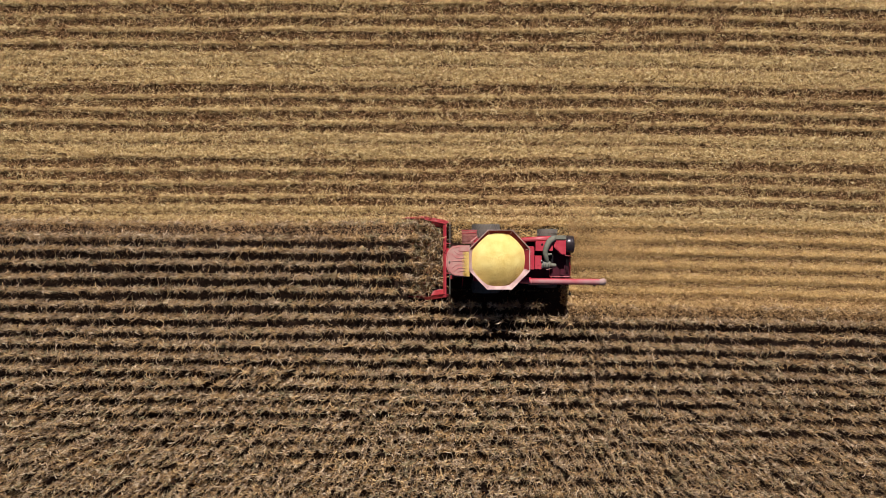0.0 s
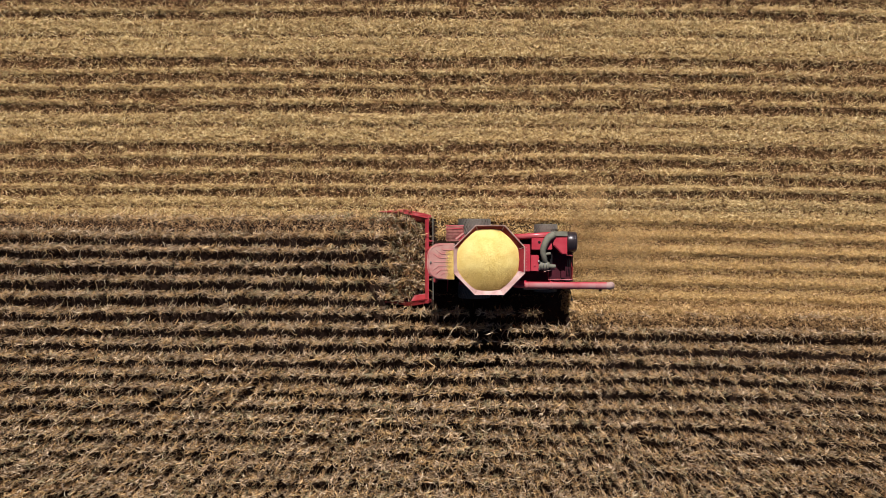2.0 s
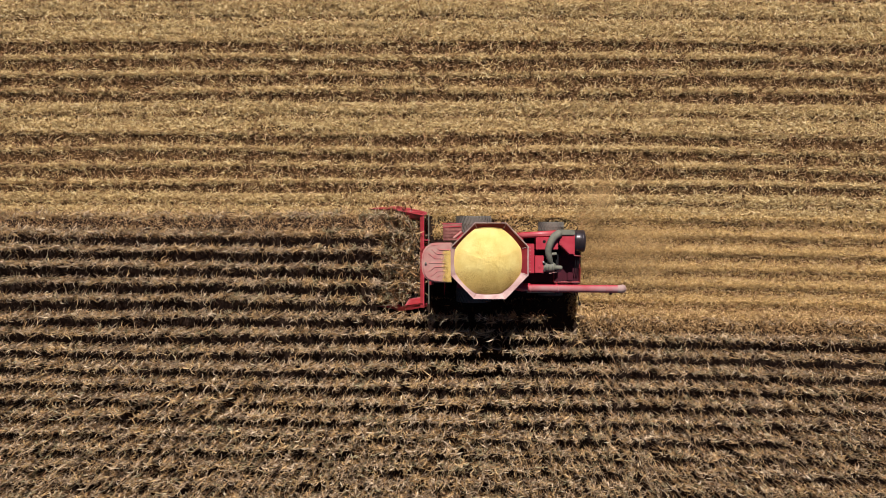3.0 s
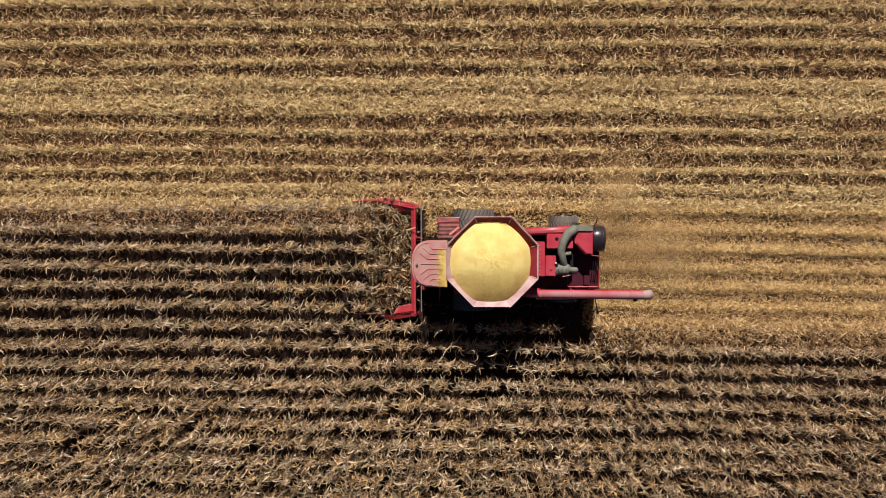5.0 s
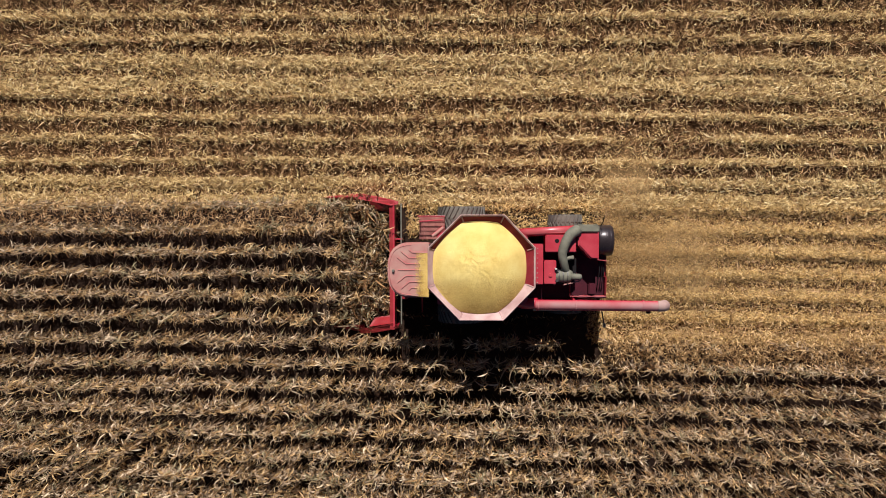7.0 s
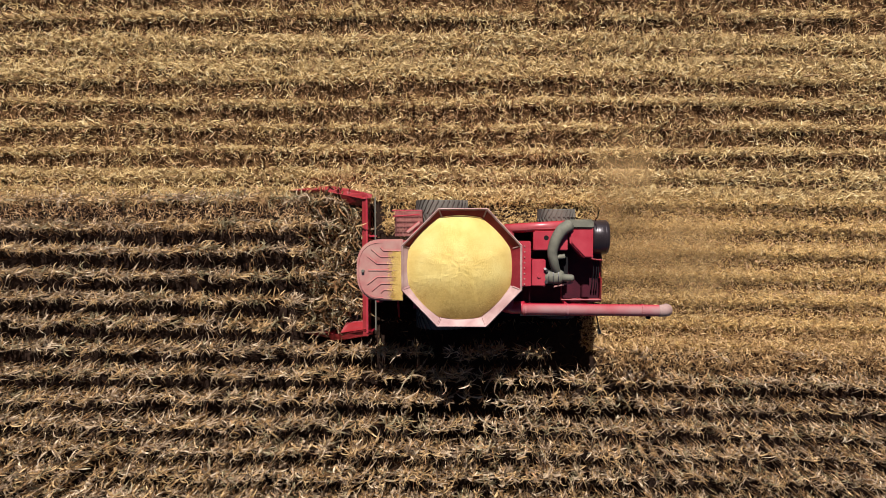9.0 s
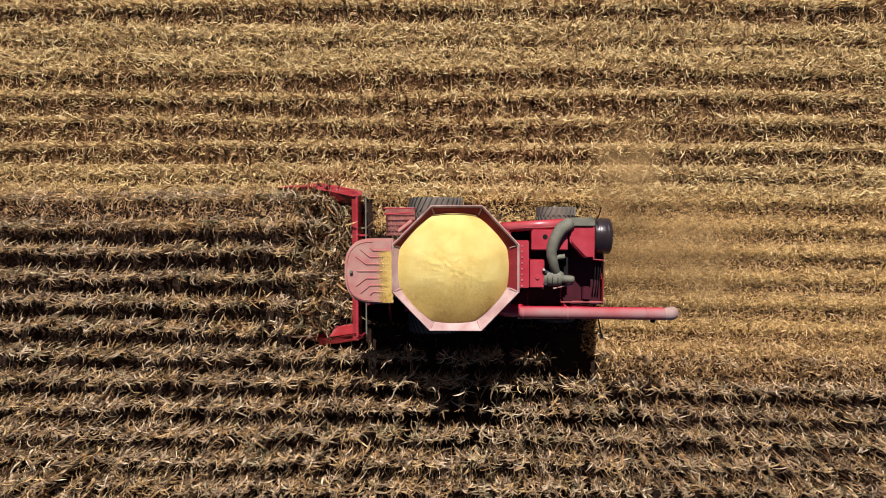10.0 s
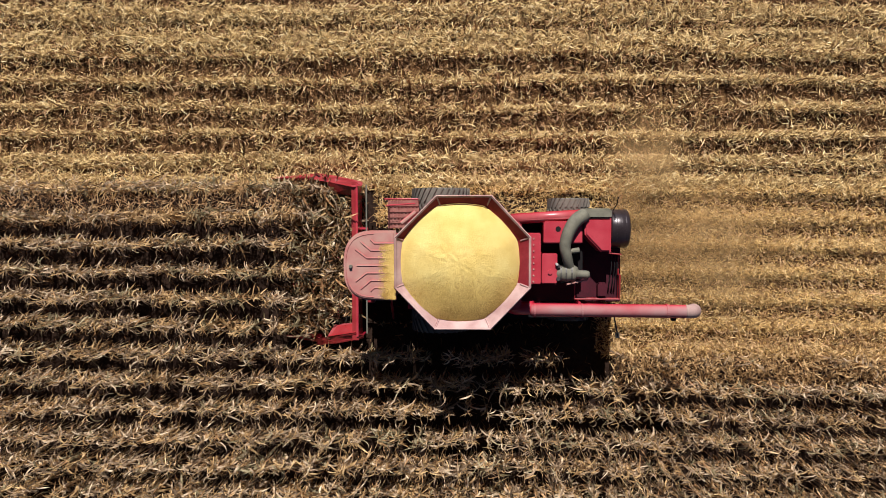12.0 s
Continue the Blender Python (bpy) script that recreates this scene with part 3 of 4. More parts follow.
duct = part("intake_duct", tube(smooth_path([(2.64, -0.12, 2.84), (2.56, 0.12, 2.98), (2.49, 0.44, 3.06), (2.57, 0.78, 3.1), (2.74, 1.06, 3.08), (2.98, 1.21, 2.97)]), [0.115 + 0.055 * min(1, i / 26) for i in range(31)], 16), M_DUCT, combine, "thick dusty grey air duct", smooth=True)
part("duct_cover", box(2.92, 3.63, 1.1, 1.36, 2.7, 3.02, 0.05), M_DUCT, combine, "dusty grey duct cover")
cleaner = part("precleaner", tube([(2.25, -0.25, 2.72), (2.3, -0.25, 2.75), (2.38, -0.24, 2.78), (2.56, -0.24, 2.8), (2.72, -0.24, 2.82), (2.8, -0.25, 2.86), (2.84, -0.25, 2.88)], [0.1, 0.17, 0.2, 0.225, 0.215, 0.17, 0.11], 20), M_DUCT, combine, "bulky dusty grey air cleaner", smooth=True)
for x, r in ((2.42, 0.215), (2.54, 0.232), (2.68, 0.225)):
    part("clamp", tube([(x, -0.24, 2.78 + (x - 2.38) * 0.12), (x + 0.025, -0.24, 2.783 + (x - 2.38) * 0.12)], r, 20), M_STEEL, cleaner)
part("bracket", tube([(2.36, -0.42, 2.7), (2.42, -0.46, 2.86), (2.62, -0.44, 2.9), (2.86, -0.36, 2.9)], 0.02, 8), M_BLACK, cleaner)
part("exhaust_stub", tube([(2.78, -0.25, 2.93), (3.04, -0.26, 2.93), (3.09, -0.26, 2.92)], [0.105, 0.1, 0.085], 14), M_DUCT, combine, "dusty grey pipe end", smooth=True)
part("pipe_stub", tube([(2.55, 0.3, 2.9), (2.86, 0.34, 2.9)], 0.07, 10), M_DUCT, combine)
part("heat_shield", slab([(2.56, -0.52, 2.9), (3.08, -0.4, 2.9), (3.08, -0.36, 2.9), (2.56, -0.48, 2.9)], 0.02), M_DUSTY, combine)
for y in (-0.05, -0.36):
    part("fitting", tube([(2.34, y, 2.8), (2.34, y, 3.0)], 0.05, 8), M_STEEL, combine)
part("filler_cap", tube([(2.3, 0.0, 2.9), (2.3, 0.0, 3.05)], 0.036, 8), M_WHITE, combine, "small white cap")
part("screen_housing", prism([(2.95, 1.12), (3.62, 1.12), (3.62, 0.3), (3.38, 0.3), (2.98, 0.72)], 2.3, 3.0, 0.04), M_RED, combine, "red air screen housing")
drum = part("rotary_screen", tube([(3.62, 0.86, 2.58), (3.65, 0.86, 2.58), (4.04, 0.86, 2.58), (4.08, 0.86, 2.58)], [0.46, 0.48, 0.48, 0.45], 48), M_SCREEN, combine, "drum-shaped steel rotary air screen", smooth=True)
for x in (3.75, 3.86, 3.97):
    part("band", tube([(x, 0.86, 2.58), (x + 0.02, 0.86, 2.58)], 0.4825, 40), M_SCREEN, drum)
for pts in ([(2.8, -0.5, 2.26), (2.8, -0.5, 2.6), (2.8, -0.9, 2.6), (3.92, -0.9, 2.6), (3.92, -0.3, 2.6), (3.92, -0.3, 2.26)], [(2.8, -0.9, 2.4), (3.92, -0.9, 2.4), (3.92, 0.2, 2.4)], [(3.3, -0.9, 2.6), (3.3, -0.9, 2.2)], [(3.6, 0.26, 2.7), (3.92, 0.22, 2.7), (3.95, 0.22, 2.3)]):
    part("guard_rail", tube(pts, 0.022, 8), M_BRIGHT, combine, "thin red guard rail")
part("battery_box", box(3.4, 3.62, -0.86, -0.5, 2.27, 2.5, 0.03), M_MAROON, combine)
for x in (3.7, 3.78, 3.84):
    part("cable", tube(smooth_path([(x, 0.25, 2.5), (x + 0.02, -0.1, 2.55), (x - 0.02, -0.5, 2.45), (x, -0.75, 2.3)]), 0.015, 6), M_BLACK, combine)
part("whip_antenna", tube([(3.68, 1.32, 2.9), (3.7, 1.45, 3.2), (3.68, 1.62, 3.45)], 0.014, 6), M_BLACK, combine, "thin black whip antenna")

# unloading auger folded back along the side
auger = part("unloading_auger", tube([(1.66, -1.13, 2.9), (1.7, -1.13, 2.9), (5.4, -1.15, 3.0), (5.45, -1.15, 3.0)], [0.13, 0.162, 0.162, 0.162], 20), M_FADED, combine, "long red unloading auger tube folded to the rear", smooth=True)
part("spout", tube(smooth_path([(5.43, -1.15, 3.0), (5.55, -1.15, 3.01), (5.63, -1.15, 2.96), (5.67, -1.15, 2.84)], 4), [0.165] * 9 + [0.172, 0.178, 0.178, 0.178], 18), M_PALE, auger, "pale rubber spout", smooth=True)
for x in (1.74, 2.9, 4.95):
    part("collar", tube([(x, -1.14, 2.905 + (x - 1.7) * 0.027), (x + 0.05, -1.14, 2.905 + (x - 1.7) * 0.027)], 0.174, 20), M_FADED, auger)
part("spout_hook", box(5.1, 5.24, -1.4, -1.28, 2.86, 2.92, 0.02), M_BLACK, auger)
part("auger_clip", box(2.88, 2.97, -1.37, -1.28, 2.8, 2.92, 0.015), M_STEEL, auger)
lamp_arm = part("lamp_arm", tube([(3.88, -1.05, 2.15), (3.91, -1.44, 2.05), (4.03, -1.94, 1.92)], 0.02, 8), M_BLACK, combine, "thin black arm of the rear lamp")
part("lamp", box(3.98, 4.08, -2.0, -1.86, 1.82, 1.92, 0.015), M_BADGE, lamp_arm)
part("saddle", box(2.86, 2.94, -1.3, -0.95, 2.26, 2.78, 0.02), M_RED, combine)
part("elbow", tube(smooth_path([(1.75, -1.08, 2.88), (1.4, -1.12, 2.7), (1.2, -1.1, 2.3), (1.15, -1.0, 1.9)], 4), 0.17, 16), M_RED, combine, smooth=True)
part("side_ledge", box(1.0, 2.95, -1.42, -1.29, 2.2, 2.3, 0.02), M_BLACK, combine)

# feeder house
bm = bmesh.new()
lo = [(-2.85, -0.55, 0.35), (-2.85, 0.55, 0.35), (-2.85, 0.55, 0.95), (-2.85, -0.55, 0.95)]
hi = [(-1.3, -0.55, 1.05), (-1.3, 0.55, 1.05), (-1.3, 0.55, 1.75), (-1.3, -0.55, 1.75)]
vl, vh = [bm.verts.new(c) for c in lo], [bm.verts.new(c) for c in hi]
bm.faces.new(vl), bm.faces.new(vh[::-1])
for k in range(4):
    bm.faces.new((vl[k], vh[k], vh[(k + 1) % 4], vl[(k + 1) % 4]))
bmesh.ops.recalc_face_normals(bm, faces=bm.faces)
part("feeder_house", bm, M_RED, combine)

# ---- corn head ----
head = thing("corn_header", "red six-row corn header mounted on the front of the combine", "corn header")
part("top_beam", box(-3.02, -2.84, -2.22, 2.12, 1.02, 1.16, 0.02), M_BRIGHT, head)
part("beam_lip", box(-2.9, -2.845, -2.12, 2.08, 1.16, 1.195, 0.015), M_RED, head, "rounded red lip along the beam")
part("back_sheet", box(-2.9, -2.86, -2.16, 2.12, 0.3, 1.02, 0.005), M_RED, head)
part("trough", box(-3.5, -2.9, -2.15, 2.15, 0.28, 0.34, 0.01), M_BLACK, head)
part("back_pipe", tube([(-2.64, -2.05, 0.95), (-2.64, 2.05, 0.95)], 0.024, 10), M_GREENPIPE, head, "thin grey-green pipe")
for y in (-0.85, 0.85):
    part("bracket", box(-2.86, -2.6, y - 0.03, y + 0.03, 0.88, 0.96, 0.005), M_RED, head)
part("gearbox", box(-2.62, -2.42, -1.2, -0.98, 0.75, 0.98, 0.02), M_BRIGHT, head)
auger2 = part("cross_auger", tube([(-3.25, -2.1, 0.6), (-3.25, 2.1, 0.6)], 0.09, 14), M_STEEL, head)
bm = bmesh.new()
prev = None
for k in range(241):
    u = k / 240
    y = -2.08 + 4.16 * u
    a = (1 if y < 0 else -1) * abs(y) * 2 * math.pi / 0.5
    ring = [bm.verts.new((-3.25 + r * math.cos(a), y, 0.6 + r * math.sin(a))) for r in (0.09, 0.24)]
    if prev:
        bm.faces.new((prev[0], prev[1], ring[1], ring[0]))
    prev = ring
part("flighting", bm, M_STEEL, auger2)


def snout(y, tip, tail, half, height, mat, name, label=""):
    """A pointed divider: rounded ridge that rises and widens from its tip."""
    bm = bmesh.new()
    rings = []
    for k in range(9):
        u = k / 8
        x = tip + (tail - tip) * u
        w, h = half * min(1, 0.12 + 1.1 * u), 0.12 + (height - 0.12) * u ** 0.8
        rings.append([bm.verts.new((x, y + w * math.cos(a), h * 0.35 + h * 0.65 * math.sin(a))) for a in (math.pi * j / 8 for j in range(9))])
    for a, b in zip(rings, rings[1:]):
        for j in range(8):
            bm.faces.new((a[j], a[j + 1], b[j + 1], b[j]))
        bm.faces.new((a[0], b[0], b[8], a[8]))
    bm.faces.new(rings[0]), bm.faces.new(rings[-1])
    bmesh.ops.recalc_face_normals(bm, faces=bm.faces)
    return part(name, bm, mat, head, label, smooth=False)


for k in range(-2, 3):
    snout(k * ROW, -4.9, -3.5, 0.2, 0.5, M_RED, "row_snout", "dusty red row divider snout")
for k in range(6):
    y = (k - 2.5) * ROW
    unit = part("row_unit", box(-4.2, -3.5, y - 0.13, y - 0.05, 0.3, 0.42, 0.01), M_BLACK, head)
    part("deck_plate", box(-4.2, -3.5, y + 0.05, y + 0.13, 0.3, 0.42, 0.01), M_BLACK, unit)
for s, tip in ((1, -5.5), (-1, -5.1)):
    snout(s * 2.28, tip, -4.0, 0.13, 0.6, M_BRIGHT, "end_divider", "bright red pointed end divider")
    cap = slab([(-4.1, s * 2.23, 0.76), (-3.5, s * 2.12, 1.0), (-2.95, s * 2.0, 1.2), (-2.72, s * 2.04, 1.14), (-2.72, s * 2.12, 1.08), (-2.95, s * 2.18, 1.08), (-3.5, s * 2.3, 0.92), (-4.1, s * 2.4, 0.66)][::s], 0.04)
    part("end_cap", cap, M_BRIGHT, head, "bright red end shield")
    inner = [(-3.75, s * 2.14, 0.96), (-2.92, s * 1.98, 1.2), (-2.92, s * 1.74, 0.92), (-3.55, s * 1.82, 0.84)]
    part("inner_sheet", slab(inner[::-s], 0.015), M_BRIGHT, head, "sloping bright red sheet inside the end shield")
    part("end_sheet", slab([(-4.1, s * 2.34, 0.64), (-2.75, s * 2.1, 1.04), (-2.75, s * 2.1, 0.3), (-4.1, s * 2.34, 0.2)], 0.02), M_RED, head)

# ---- spilled kernels on the cab roof ----
n = 16000
kx = -1.6 - rng.exponential(0.07, n)
ky = rng.uniform(-0.8, 0.5, n)
kx = kx - 0.09 * (np.sin(ky * 34.0) > 0.2) * rng.random(n)
keep = kx > -2.0
base = np.stack([kx, ky, 3.557 + 0.028 * rng.random(n)], 1)[keep]
v, q = strips(base, rng.uniform(0, 6.28, len(base)), np.full(len(base), 0.016), np.zeros(len(base)), np.zeros(len(base)), np.full(len(base), 0.013), rng.normal(0, 0.3, len(base)), np.zeros(len(base)), 1, taper=False)
spill = new("corn_kernels", mesh_from("corn_kernels", v, q, [M_KERNEL]))
tagged(spill, "yellow corn kernels spilled on the cab roof", "kernels", kind="stuff")

# ---- standing corn ----


def shift(k):
    """Earlier passes lie a little closer than a full width."""
    return -0.34 if k >= 9 else 0.0


def bend(x):
    """The rows run a little askew of the machine."""
    return 0.05 - 0.005 * x - 0.0007 * np.maximum(x - 2.0, 0) ** 2


def row_points(y, x0, x1, step=0.175, gaps=0.0, loose=0.03):
    x = np.arange(x0, x1, step)
    x = x + rng.normal(0, 0.04, len(x))
    keep = rng.random(len(x)) > 0.025 + gaps * (patches(x, np.full(len(x), y), (0.8, 0.8), 5) > 0.94)
    x = x[keep]
    return x, y + bend(x) + rng.normal(0, loose, len(x)) + 0.05 * np.sin(x * 0.21 + y)


xs, ys = [], []
for k in range(18):
    x, y = row_points(-(k + 3.5) * ROW, -30, 26, 0.15, 0.3, 0.03 + 0.011 * max(0, k - 2))
    keep = (x < 4.3) | (rng.random(len(x)) < (0.25 if k == 0 else 1.0))
    # plants beside the machine are thinned so that its shadow reads darker
    beside = (x > -1.8) & (x < 5.2) & (y > -4.8)
    keep &= ~beside | (patches(x, y, (0.55, 0.4), 13) > 0.37)
    xs.append(x[keep]), ys.append(y[keep])
for k in range(6):
    x, y = row_points((k - 2.5) * ROW, -30, -9.1, 0.15, 0.5)
    xs.append(x), ys.append(y)
x, y = np.concatenate(xs), np.concatenate(ys)
bands = ((y > -4.9, 16, 4), ((y <= -4.9) & (y > -8.2), 19, 7), (y <= -8.2, 16, 8))   # the rows close up away from the machine
v, q, m = joined_corn([corn_geometry(x[b], y[b], blades, hanging) for b, blades, hanging in bands])
field = new("standing_corn", mesh_from("standing_corn", v, q, CORN, m))
tagged(field, "rows of dry tan and grey-green standing corn", "corn", kind="stuff")

KINDS = []
for k in range(40):
    stalk, blade, dead, tassel = plant_parts(np.zeros(1), np.zeros(1))
    tone = CORN[int(rng.choice([0, 2, 3], p=[0.45, 0.2, 0.35]))]
    plant = [("stalk", mesh_from("stalk", *stalk, [M_STALK])), ("tassel", mesh_from("tassel", *tassel, [M_STALK]))]
    for (v, q), mat in ((blade, tone), (dead, M_OLD)):
        each = 16 if mat is tone else 4
        size, faces = len(v) // each, len(q) // each
        for j in range(each):
            plant.append(("leaf", mesh_from("leaf", v[j * size:(j + 1) * size], q[:faces], [mat])))
    KINDS.append(plant)


def corn_plant(x, y, turn, back, scale):
    """One plant ahead of the header; those it has reached lean back over it."""
    ob = thing("corn_plant", "dry standing corn plant ahead of the corn header", "corn plant", "corn plants ahead of the header")
    ob.matrix_world = pose(x, y, 0, 0, back, 0) @ pose(0, 0, 0, 0, 0, turn) @ Matrix.Diagonal((1, 1, scale, 1))
    for name, mesh in KINDS[rng.integers(len(KINDS))]:
        new(name, mesh).parent = ob


for k in range(6):
    for x in np.arange(-9.0, -3.95, 0.155):
        if rng.random() < 0.05:
            continue
        if k == 0 and x > -4.05:
            continue
        reached = max(0.0, x + 4.6)
        corn_plant(x + rng.normal(0, 0.04), (k - 2.5) * ROW + bend(x) + rng.normal(0, 0.03), 180 * rng.integers(2) + rng.normal(0, 15), 30 * reached + rng.normal(0, 3), rng.uniform(0.88, 1.1) * (1 - 0.25 * reached))

# ---- stubble and residue ----


def strewn(name, x, y, low, high, size, wide, tilt, mat, label, seed, along=0.0, split=0.22):
    """Loose flat pieces of leaf and husk as one heap of stuff."""
    g = np.random.default_rng(seed)
    n = len(x)
    z = low + (high - low) * g.random(n) ** 0.6 + 0.01
    turn = g.uniform(0, 6.28, n)
    turn = np.where(g.random(n) < along, g.normal(0, 0.35, n) + math.pi * g.integers(0, 2, n), turn)
    length = size[0] + (size[1] - size[0]) * g.random(n) ** 1.6
    width = g.uniform(wide[0], wide[1], n)
    rise, droop, roll, curl = g.normal(0.05, tilt, n), g.uniform(-0.3, 1.1, n), g.normal(0, 0.6, n), g.normal(0, 1.0, n)
    pos = np.stack([x, y, z], 1)
    sets = []
    long = length > (size[0] + split * (size[1] - size[0]))
    for pick, seg in ((long, 2), (~long, 1)):
        v, q = strips(pos[pick], turn[pick], length[pick], rise[pick], droop[pick], width[pick] * (1.1 if seg > 1 else 1.6), roll[pick], curl[pick], seg)
        v[:, 2] = np.maximum(v[:, 2], 0.006)
        sets.append((v, q, 0))
    v, q, m = joined(sets)
    ob = new(name, mesh_from(name, v, q, [mat]))
    return tagged(ob, label, "crop residue", kind="stuff")


g = np.random.default_rng(21)
X0, X1 = -29.0, 25.0
# ridges of residue caught on the four inner stubble rows of each earlier pass
BANDS = ((1.88, 2.95), (5.85, 7.15), (10.1, 11.78), (14.62, 16.3))
RIDGES = [((k + 0.5) * ROW + shift(k), k) for k in range(3, 24) if 0 < (k - 3) % 6 < 5]


def mat_height(x, y):
    """Height of the trodden litter: thin between the rows, heaped along the stubble rows and over the bands, low along
    each band's middle.
    """
    h = 0.012 + 0.035 * patches(x, y, (0.4, 0.3), 51)
    for line, k in RIDGES:
        thick = 0.35 * patches(x, y * 0 + line, (1.6, 0.5), k) + 0.65 * patches(x, y * 0 + line, (0.35, 0.5), k + 40)
        h = np.maximum(h, (0.26 * thick - 0.02) * np.exp(-((y - line - 0.03 - 0.05 * np.sin(x * 0.3 + k)) / 0.13) ** 2))
    for lo, hi in BANDS:
        inside = np.clip(np.minimum(y - lo, hi - y) / 0.12, 0, 1)
        furrow = 1 - 0.95 * np.exp(-((y - (lo + hi) / 2 + 0.05 * np.sin(x * 0.5)) / 0.13) ** 2)
        h = np.maximum(h, inside * furrow * (0.03 + 0.13 * patches(x, y, (0.5, 0.25), 77)))
    return h


def litter_sheet(name, x0, x1, y0, y1, dx, dy, height, heaped, label):
    """A lumpy sheet of trodden leaves that follows the rows."""
    gx, gy = np.meshgrid(np.arange(x0, x1, dx), np.arange(y0, y1, dy), indexing="ij")
    nx, ny = gx.shape
    x, y = gx.ravel(), gy.ravel()
    v = np.stack([x, y + bend(x), height(x, y)], 1)
    i = (np.arange(nx - 1)[:, None] * ny + np.arange(ny - 1)[None, :]).ravel()
    q = np.stack([i, i + ny, i + ny + 1, i + 1], 1)
    # faces lower than heaped take the darker material
    low_faces = v[q, 2].mean(1) < heaped
    ob = new(name, mesh_from(name, v, q, [M_MAT, M_FLOOR], low_faces))
    return tagged(ob, label, "crop residue", kind="stuff")


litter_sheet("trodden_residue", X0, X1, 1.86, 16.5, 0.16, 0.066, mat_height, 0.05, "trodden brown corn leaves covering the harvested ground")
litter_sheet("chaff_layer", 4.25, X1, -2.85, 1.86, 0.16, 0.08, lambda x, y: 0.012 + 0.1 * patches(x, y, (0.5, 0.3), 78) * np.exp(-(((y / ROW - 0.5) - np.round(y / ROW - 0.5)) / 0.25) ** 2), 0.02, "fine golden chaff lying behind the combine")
rx, ry, rl, rh = [], [], [], []
for k in range(3, 24):
    inner = 0 < (k - 3) % 6 < 5
    if not inner:
        continue
    n = int((X1 - X0) * 185)
    x = g.uniform(X0, X1, n)
    line = (k + 0.5) * ROW + shift(k) + bend(x) + 0.03 + 0.05 * np.sin(x * 0.3 + k)
    thick = 0.35 * patches(x, line, (1.6, 0.5), k) + 0.65 * patches(x, line, (0.35, 0.5), k + 40)
    keep = g.random(n) < 1.75 * thick - 0.15
    x, line, thick = x[keep], line[keep], thick[keep]
    rx.append(x), ry.append(line + g.normal(0, 0.095, len(x)))
    rl.append(0.03 + 0.08 * thick), rh.append(0.1 + 0.22 * thick)
    # loose clumps that bridge the gap to the next row
    n = int((X1 - X0) * 90)
    x = g.uniform(X0, X1, n)
    line = (k + 0.02) * ROW + shift(k) + bend(x) + g.uniform(-0.2, 0.2, n)
    clump = patches(x, line, (0.5, 0.3), k + 80)
    pick = g.random(n) < 1.9 * (clump - 0.42)
    x, line, clump = x[pick], line[pick], clump[pick]
    rx.append(x), ry.append(line), rl.append(np.zeros(len(x))), rh.append(0.03 + 0.2 * clump)
strewn("corn_residue", np.concatenate(rx), np.concatenate(ry), np.concatenate(rl), np.concatenate(rh), (0.06, 0.34), (0.012, 0.038), 0.45, M_HUSK, "pale tan corn leaves and husks caught on stubble rows", 31, 0.35)
# thick bright bands where two passes meet
bx, by, bh = [], [], []
for lo, hi in BANDS:
    n = int((X1 - X0) * (hi - lo) * 470)
    x = g.uniform(X0, X1, n)
    c = (lo + hi) / 2
    y = g.uniform(lo, hi, n) + bend(x) + 0.06 * np.sin(x * 0.4 + c)
    keep = g.random(n) < 0.2 + 1.4 * patches(x, y, (0.28, 0.18), 91)
    x, y = x[keep], y[keep]
    bx.append(x), by.append(y)
    mid = np.exp(-((y - bend(x) - c) / 0.12) ** 2)
    bh.append((0.1 + 0.2 * patches(x, y, (0.7, 0.3), 77)) * (1 - 0.75 * mid))
bx, by, bh = np.concatenate(bx), np.concatenate(by), np.concatenate(bh)
strewn("husk_band", bx, by, bh * 0.4, bh, (0.06, 0.34), (0.013, 0.042), 0.28, M_HUSK, "bright band of corn husks where two passes meet", 32, 0.25)
# weathered litter on the soil between the rows
n = 105000
x, y = g.uniform(X0, X1, n), g.uniform(2.0, 16.5, n)
x, y = np.append(x, g.uniform(3.8, X1, 14000)), np.append(y, g.uniform(-2.8, 2.0, 14000))
n = len(x)
strewn("weathered_litter", x, y, np.zeros(n), np.full(n, 0.12), (0.06, 0.32), (0.02, 0.058), 0.35, M_OLD, "brown weathered leaves on the soil between stubble rows", 33, 0.0, 0.9)
# golden chaff behind the combine
n = 160000
x, y = g.uniform(-2.5, X1, n), g.uniform(-2.85, 2.35, n)
off = (y / ROW - 0.5) - np.round(y / ROW - 0.5)
near = np.exp(-(off / 0.2) ** 2)
keep = (g.random(n) < 0.45 + 0.55 * near) & ((x > 3.7 + 0.5 * g.random(n)) | (y > 0.8))
x, y, near = x[keep], y[keep], near[keep]
high = 0.05 + (0.1 + 0.22 * patches(x, y, (0.6, 0.4), 78)) * near
y = y + bend(x)
strewn("fresh_chaff", x, y, high * 0.3 * near, high, (0.04, 0.22), (0.009, 0.028), 0.35, M_CHAFF, "freshly spread golden chaff behind the combine", 34, 0.2)
# dark litter colour stands for the shade between the standing rows
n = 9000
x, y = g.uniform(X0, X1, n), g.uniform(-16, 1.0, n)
strewn("fallen_leaves", x, y, np.zeros(n), np.full(n, 0.06), (0.1, 0.35), (0.02, 0.05), 0.2, M_LITTER_SHADE, "dry leaves fallen between the standing corn rows", 35, 0.0, 0.9)
# lighter litter colour for the gap that the sun reaches
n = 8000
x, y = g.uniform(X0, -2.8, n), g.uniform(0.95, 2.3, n)
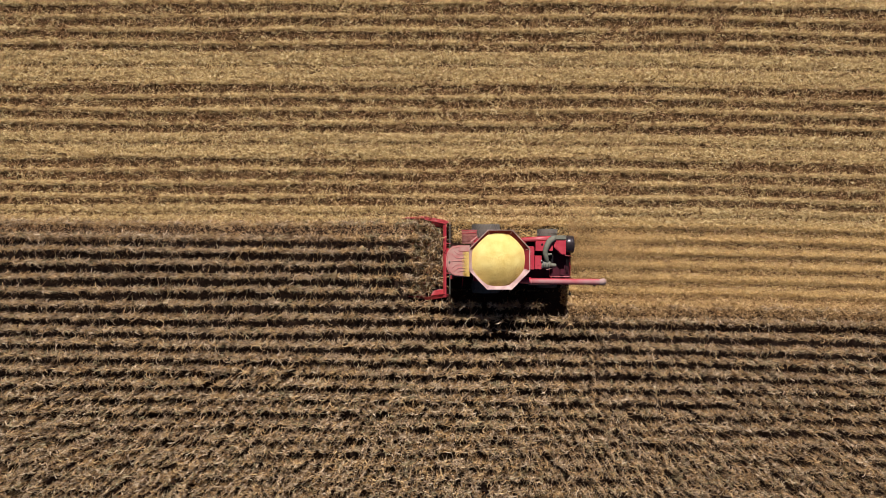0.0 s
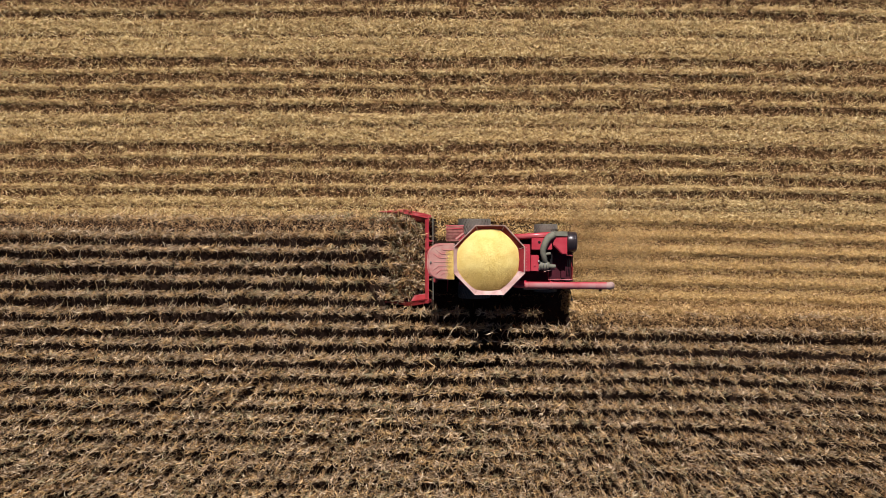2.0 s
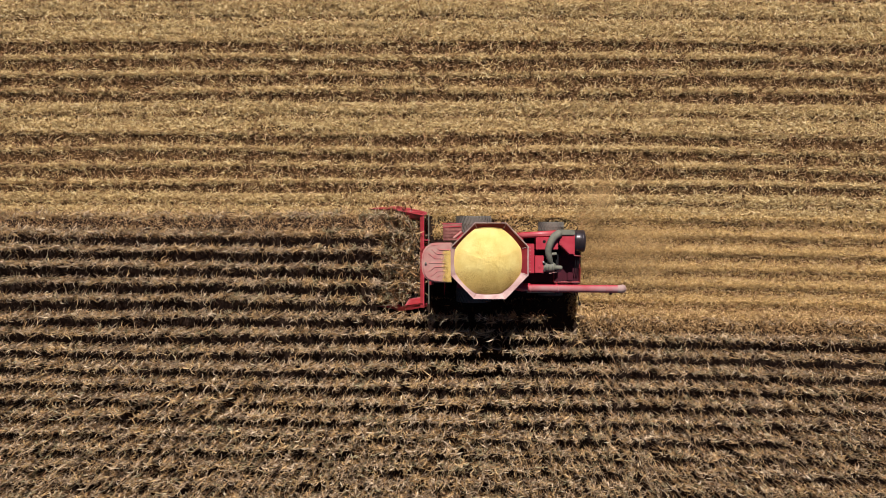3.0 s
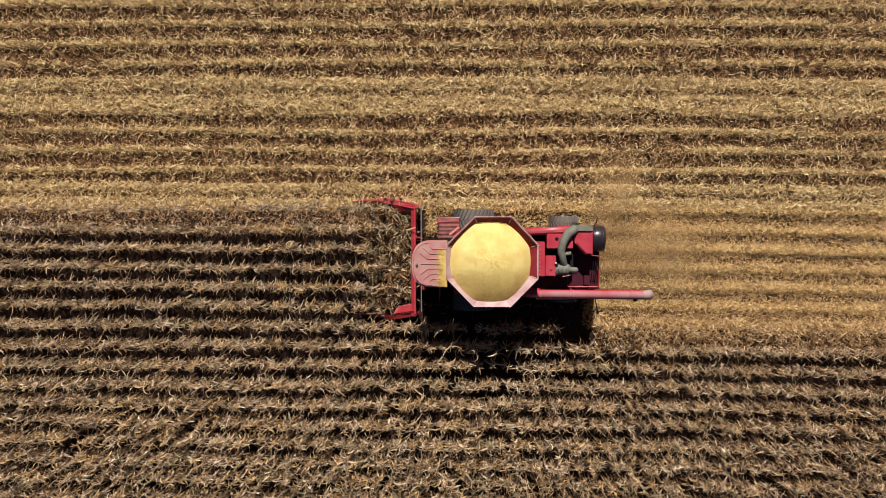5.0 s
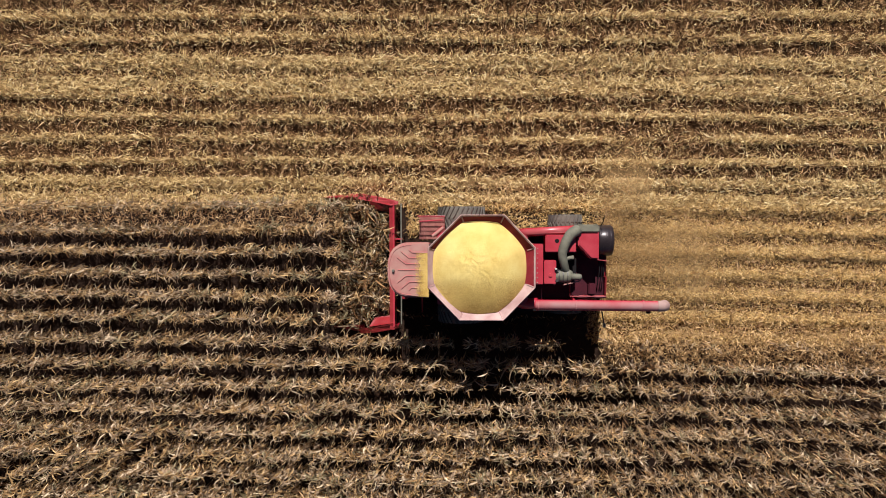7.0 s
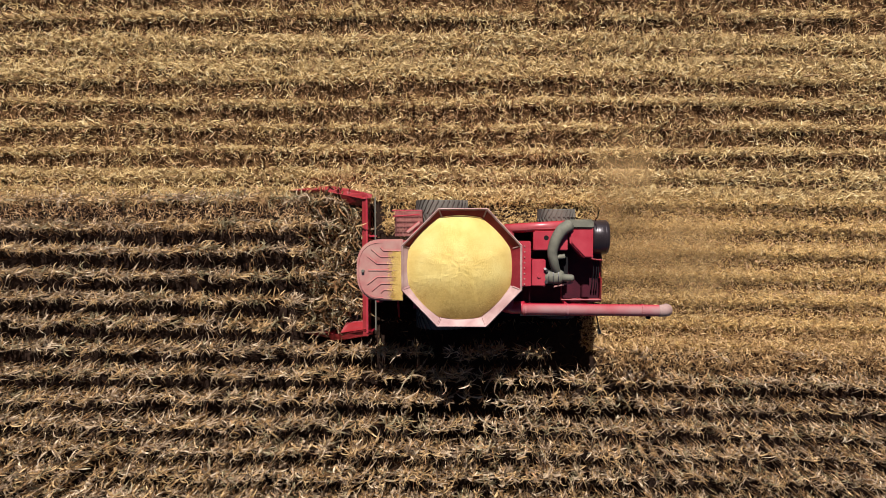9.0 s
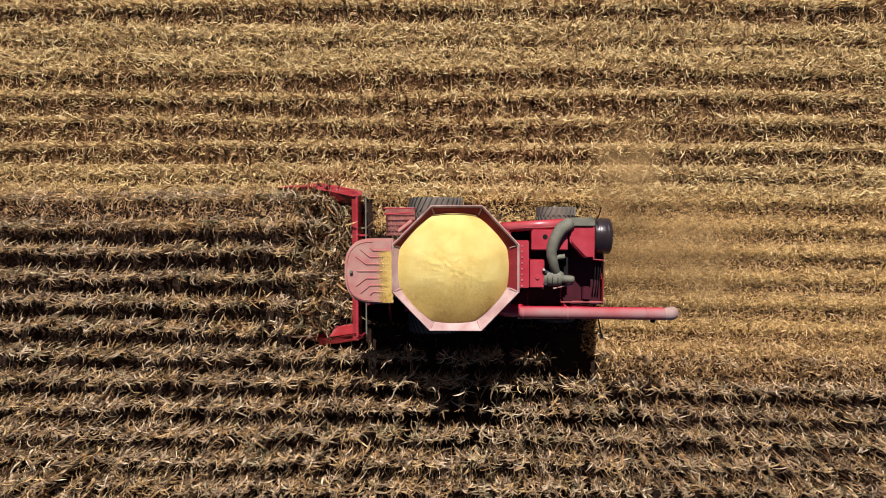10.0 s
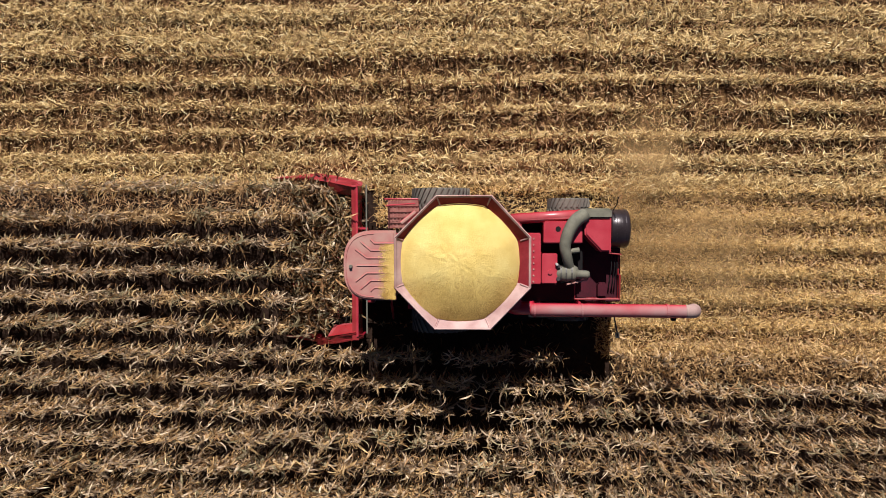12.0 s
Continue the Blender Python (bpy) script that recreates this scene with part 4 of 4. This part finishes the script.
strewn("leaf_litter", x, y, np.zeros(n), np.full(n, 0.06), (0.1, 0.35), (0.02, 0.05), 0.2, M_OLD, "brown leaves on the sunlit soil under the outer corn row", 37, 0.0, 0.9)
# leaves thrown onto the first standing row beside the cut
n = 10000
x = g.uniform(4.2, X1, n)
y = -2.9 + g.normal(0, 0.4, n)
strewn("thrown_leaves", x, y + bend(x), np.full(n, 0.1), np.maximum(1.2 - 0.6 * np.abs(y + 2.8), 0.3), (0.1, 0.36), (0.018, 0.05), 0.6, M_GOLD, "golden leaves thrown onto the edge of the standing corn", 36)
# thin veils of dust behind the machine, and flecks of chaff in them
def dust_veil(x0, x1, y0, y1, z, step=0.25):
    gx, gy = np.meshgrid(np.arange(x0, x1 + step / 2, step), np.arange(y0, y1 + step / 2, step), indexing="ij")
    nx, ny = gx.shape
    x, y = gx.ravel(), gy.ravel()
    v = np.stack([x, y, z + 0.35 * patches(x, y, (0.9, 0.8), 19)], 1)
    i = (np.arange(nx - 1)[:, None] * ny + np.arange(ny - 1)[None, :]).ravel()
    q = np.stack([i, i + ny, i + ny + 1, i + 1], 1)
    ob = new("dust_veil", mesh_from("dust_veil", v, q, [M_VEIL]))
    uv = np.stack([(x - x0) / (x1 - x0), (y - y0) / (y1 - y0)], 1)[q.ravel()]
    ob.data.uv_layers.new(name="across").data.foreach_set("uv", np.ascontiguousarray(uv, np.float32).ravel())
    for f in ob.data.polygons:
        f.use_smooth = True
    return tagged(ob, "thin brown dust hanging behind the combine", "dust", kind="stuff")


dust_veil(3.2, 10.6, -2.3, 2.6, 0.45)
dust_veil(3.6, 6.8, -0.2, 4.8, 1.0)
n = 60000
u = g.random(n) ** 1.25
x = 4.05 + 5.2 * u + g.normal(0, 0.15, n)
y = 0.1 + g.normal(0, 0.75, n) * (0.8 + 0.6 * u) + 0.9 * u
plume = g.random(n) < 0.16
x, y = np.where(plume, 4.3 + 1.2 * u + g.normal(0, 0.25, n), x), np.where(plume, 0.6 + 3.4 * u + g.normal(0, 0.3, n), y)
z = np.abs(g.normal(0, 0.4, n)) * (1 - 0.3 * u) + 0.2 + 0.8 * plume * u
keep = g.random(n) < (1 - 0.75 * u) * (0.25 + 0.9 * patches(x, y, (0.7, 0.45), 17))
base = np.stack([x, y, z], 1)[keep]
n = len(base)
big = g.uniform(0.006, 0.019, n)
v, q = strips(base, g.uniform(0, 6.28, n), big, g.normal(0, 0.5, n), np.zeros(n), big * 0.8, g.normal(0, 0.7, n), np.zeros(n), 1, taper=False)
cloud = new("chaff_dust", mesh_from("chaff_dust", v, q, [M_DUST]))
tagged(cloud, "brown dust and chaff flecks blown out behind the combine", "dust", kind="stuff")

xs, ys, hs = [], [], []
for k in range(3, 24):
    x, y = row_points((k + 0.5) * ROW + shift(k), X0, X1, 0.13)
    xs.append(x), ys.append(y), hs.append((0.3 + 0.36 * rng.random(len(x)) ** 1.2) * (1.0 if 0 < (k - 3) % 6 < 5 else 0.55))
for k in range(6):
    x, y = row_points((k - 2.5) * ROW, -2.4, X1, 0.15)
    xs.append(x), ys.append(y), hs.append(rng.uniform(0.15, 0.36, len(x)))
x, y, h = np.concatenate(xs), np.concatenate(ys), np.concatenate(hs)
foot = np.stack([x, y, np.zeros(len(x))], 1)
v, q = stems(foot, foot + np.stack([rng.normal(0, 0.05, len(x)), rng.normal(0, 0.05, len(x)), h], 1), rng.uniform(0.012, 0.026, len(x)))
pick = rng.random(len(x)) < 0.95
sx, sy, sh = x[pick] + rng.normal(0, 0.03, pick.sum()), y[pick] + rng.normal(0, 0.04, pick.sum()), h[pick]
n = len(sx)
w, p = strips(np.stack([sx, sy, np.full(n, 0.02)], 1), rng.uniform(0, 6.28, n), sh * rng.uniform(0.8, 1.3, n), rng.uniform(1.0, 1.55, n), rng.uniform(-0.2, 0.7, n), rng.uniform(0.025, 0.05, n), rng.normal(0, 0.8, n), rng.normal(0, 0.5, n), 2)
v, q, m = joined([(v, q, 0), (w, p, 1)])
stub = new("corn_stubble", mesh_from("corn_stubble", v, q, [M_STALK, M_OLD], m))
tagged(stub, "cut corn stalks standing in straight rows", "stubble", kind="stuff")

# stalks and leaves drawn into the corn header
sets = []
# the 900 dark leaves deepen the shade inside the header by colour
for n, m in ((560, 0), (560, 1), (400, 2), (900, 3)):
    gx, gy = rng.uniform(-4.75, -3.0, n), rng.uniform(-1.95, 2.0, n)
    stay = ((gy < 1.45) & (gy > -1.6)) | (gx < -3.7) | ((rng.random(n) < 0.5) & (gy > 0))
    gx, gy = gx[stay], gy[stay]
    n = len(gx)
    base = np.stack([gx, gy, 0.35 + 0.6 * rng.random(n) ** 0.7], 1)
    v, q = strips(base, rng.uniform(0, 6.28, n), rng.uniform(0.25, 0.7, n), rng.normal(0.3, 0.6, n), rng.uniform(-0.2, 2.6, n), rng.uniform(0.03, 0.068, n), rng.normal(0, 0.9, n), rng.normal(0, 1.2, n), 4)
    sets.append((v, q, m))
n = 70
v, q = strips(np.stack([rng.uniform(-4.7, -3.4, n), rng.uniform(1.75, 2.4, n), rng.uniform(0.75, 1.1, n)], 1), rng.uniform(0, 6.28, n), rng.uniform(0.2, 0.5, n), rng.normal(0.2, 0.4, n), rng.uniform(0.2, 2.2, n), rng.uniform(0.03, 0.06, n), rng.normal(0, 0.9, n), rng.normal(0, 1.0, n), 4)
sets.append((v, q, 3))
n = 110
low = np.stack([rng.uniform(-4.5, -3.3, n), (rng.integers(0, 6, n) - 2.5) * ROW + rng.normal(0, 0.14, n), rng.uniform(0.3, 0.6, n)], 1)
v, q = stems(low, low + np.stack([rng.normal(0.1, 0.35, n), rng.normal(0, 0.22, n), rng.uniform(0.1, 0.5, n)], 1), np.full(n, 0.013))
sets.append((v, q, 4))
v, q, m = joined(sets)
mat_in = new("gathered_stalks", mesh_from("gathered_stalks", v, q, [M_LEAF, M_GOLD, M_OLIVE, M_LITTER_SHADE, M_STALK], m))
tagged(mat_in, "torn corn leaves and stalks gathered in the corn header", "crop residue", kind="stuff")
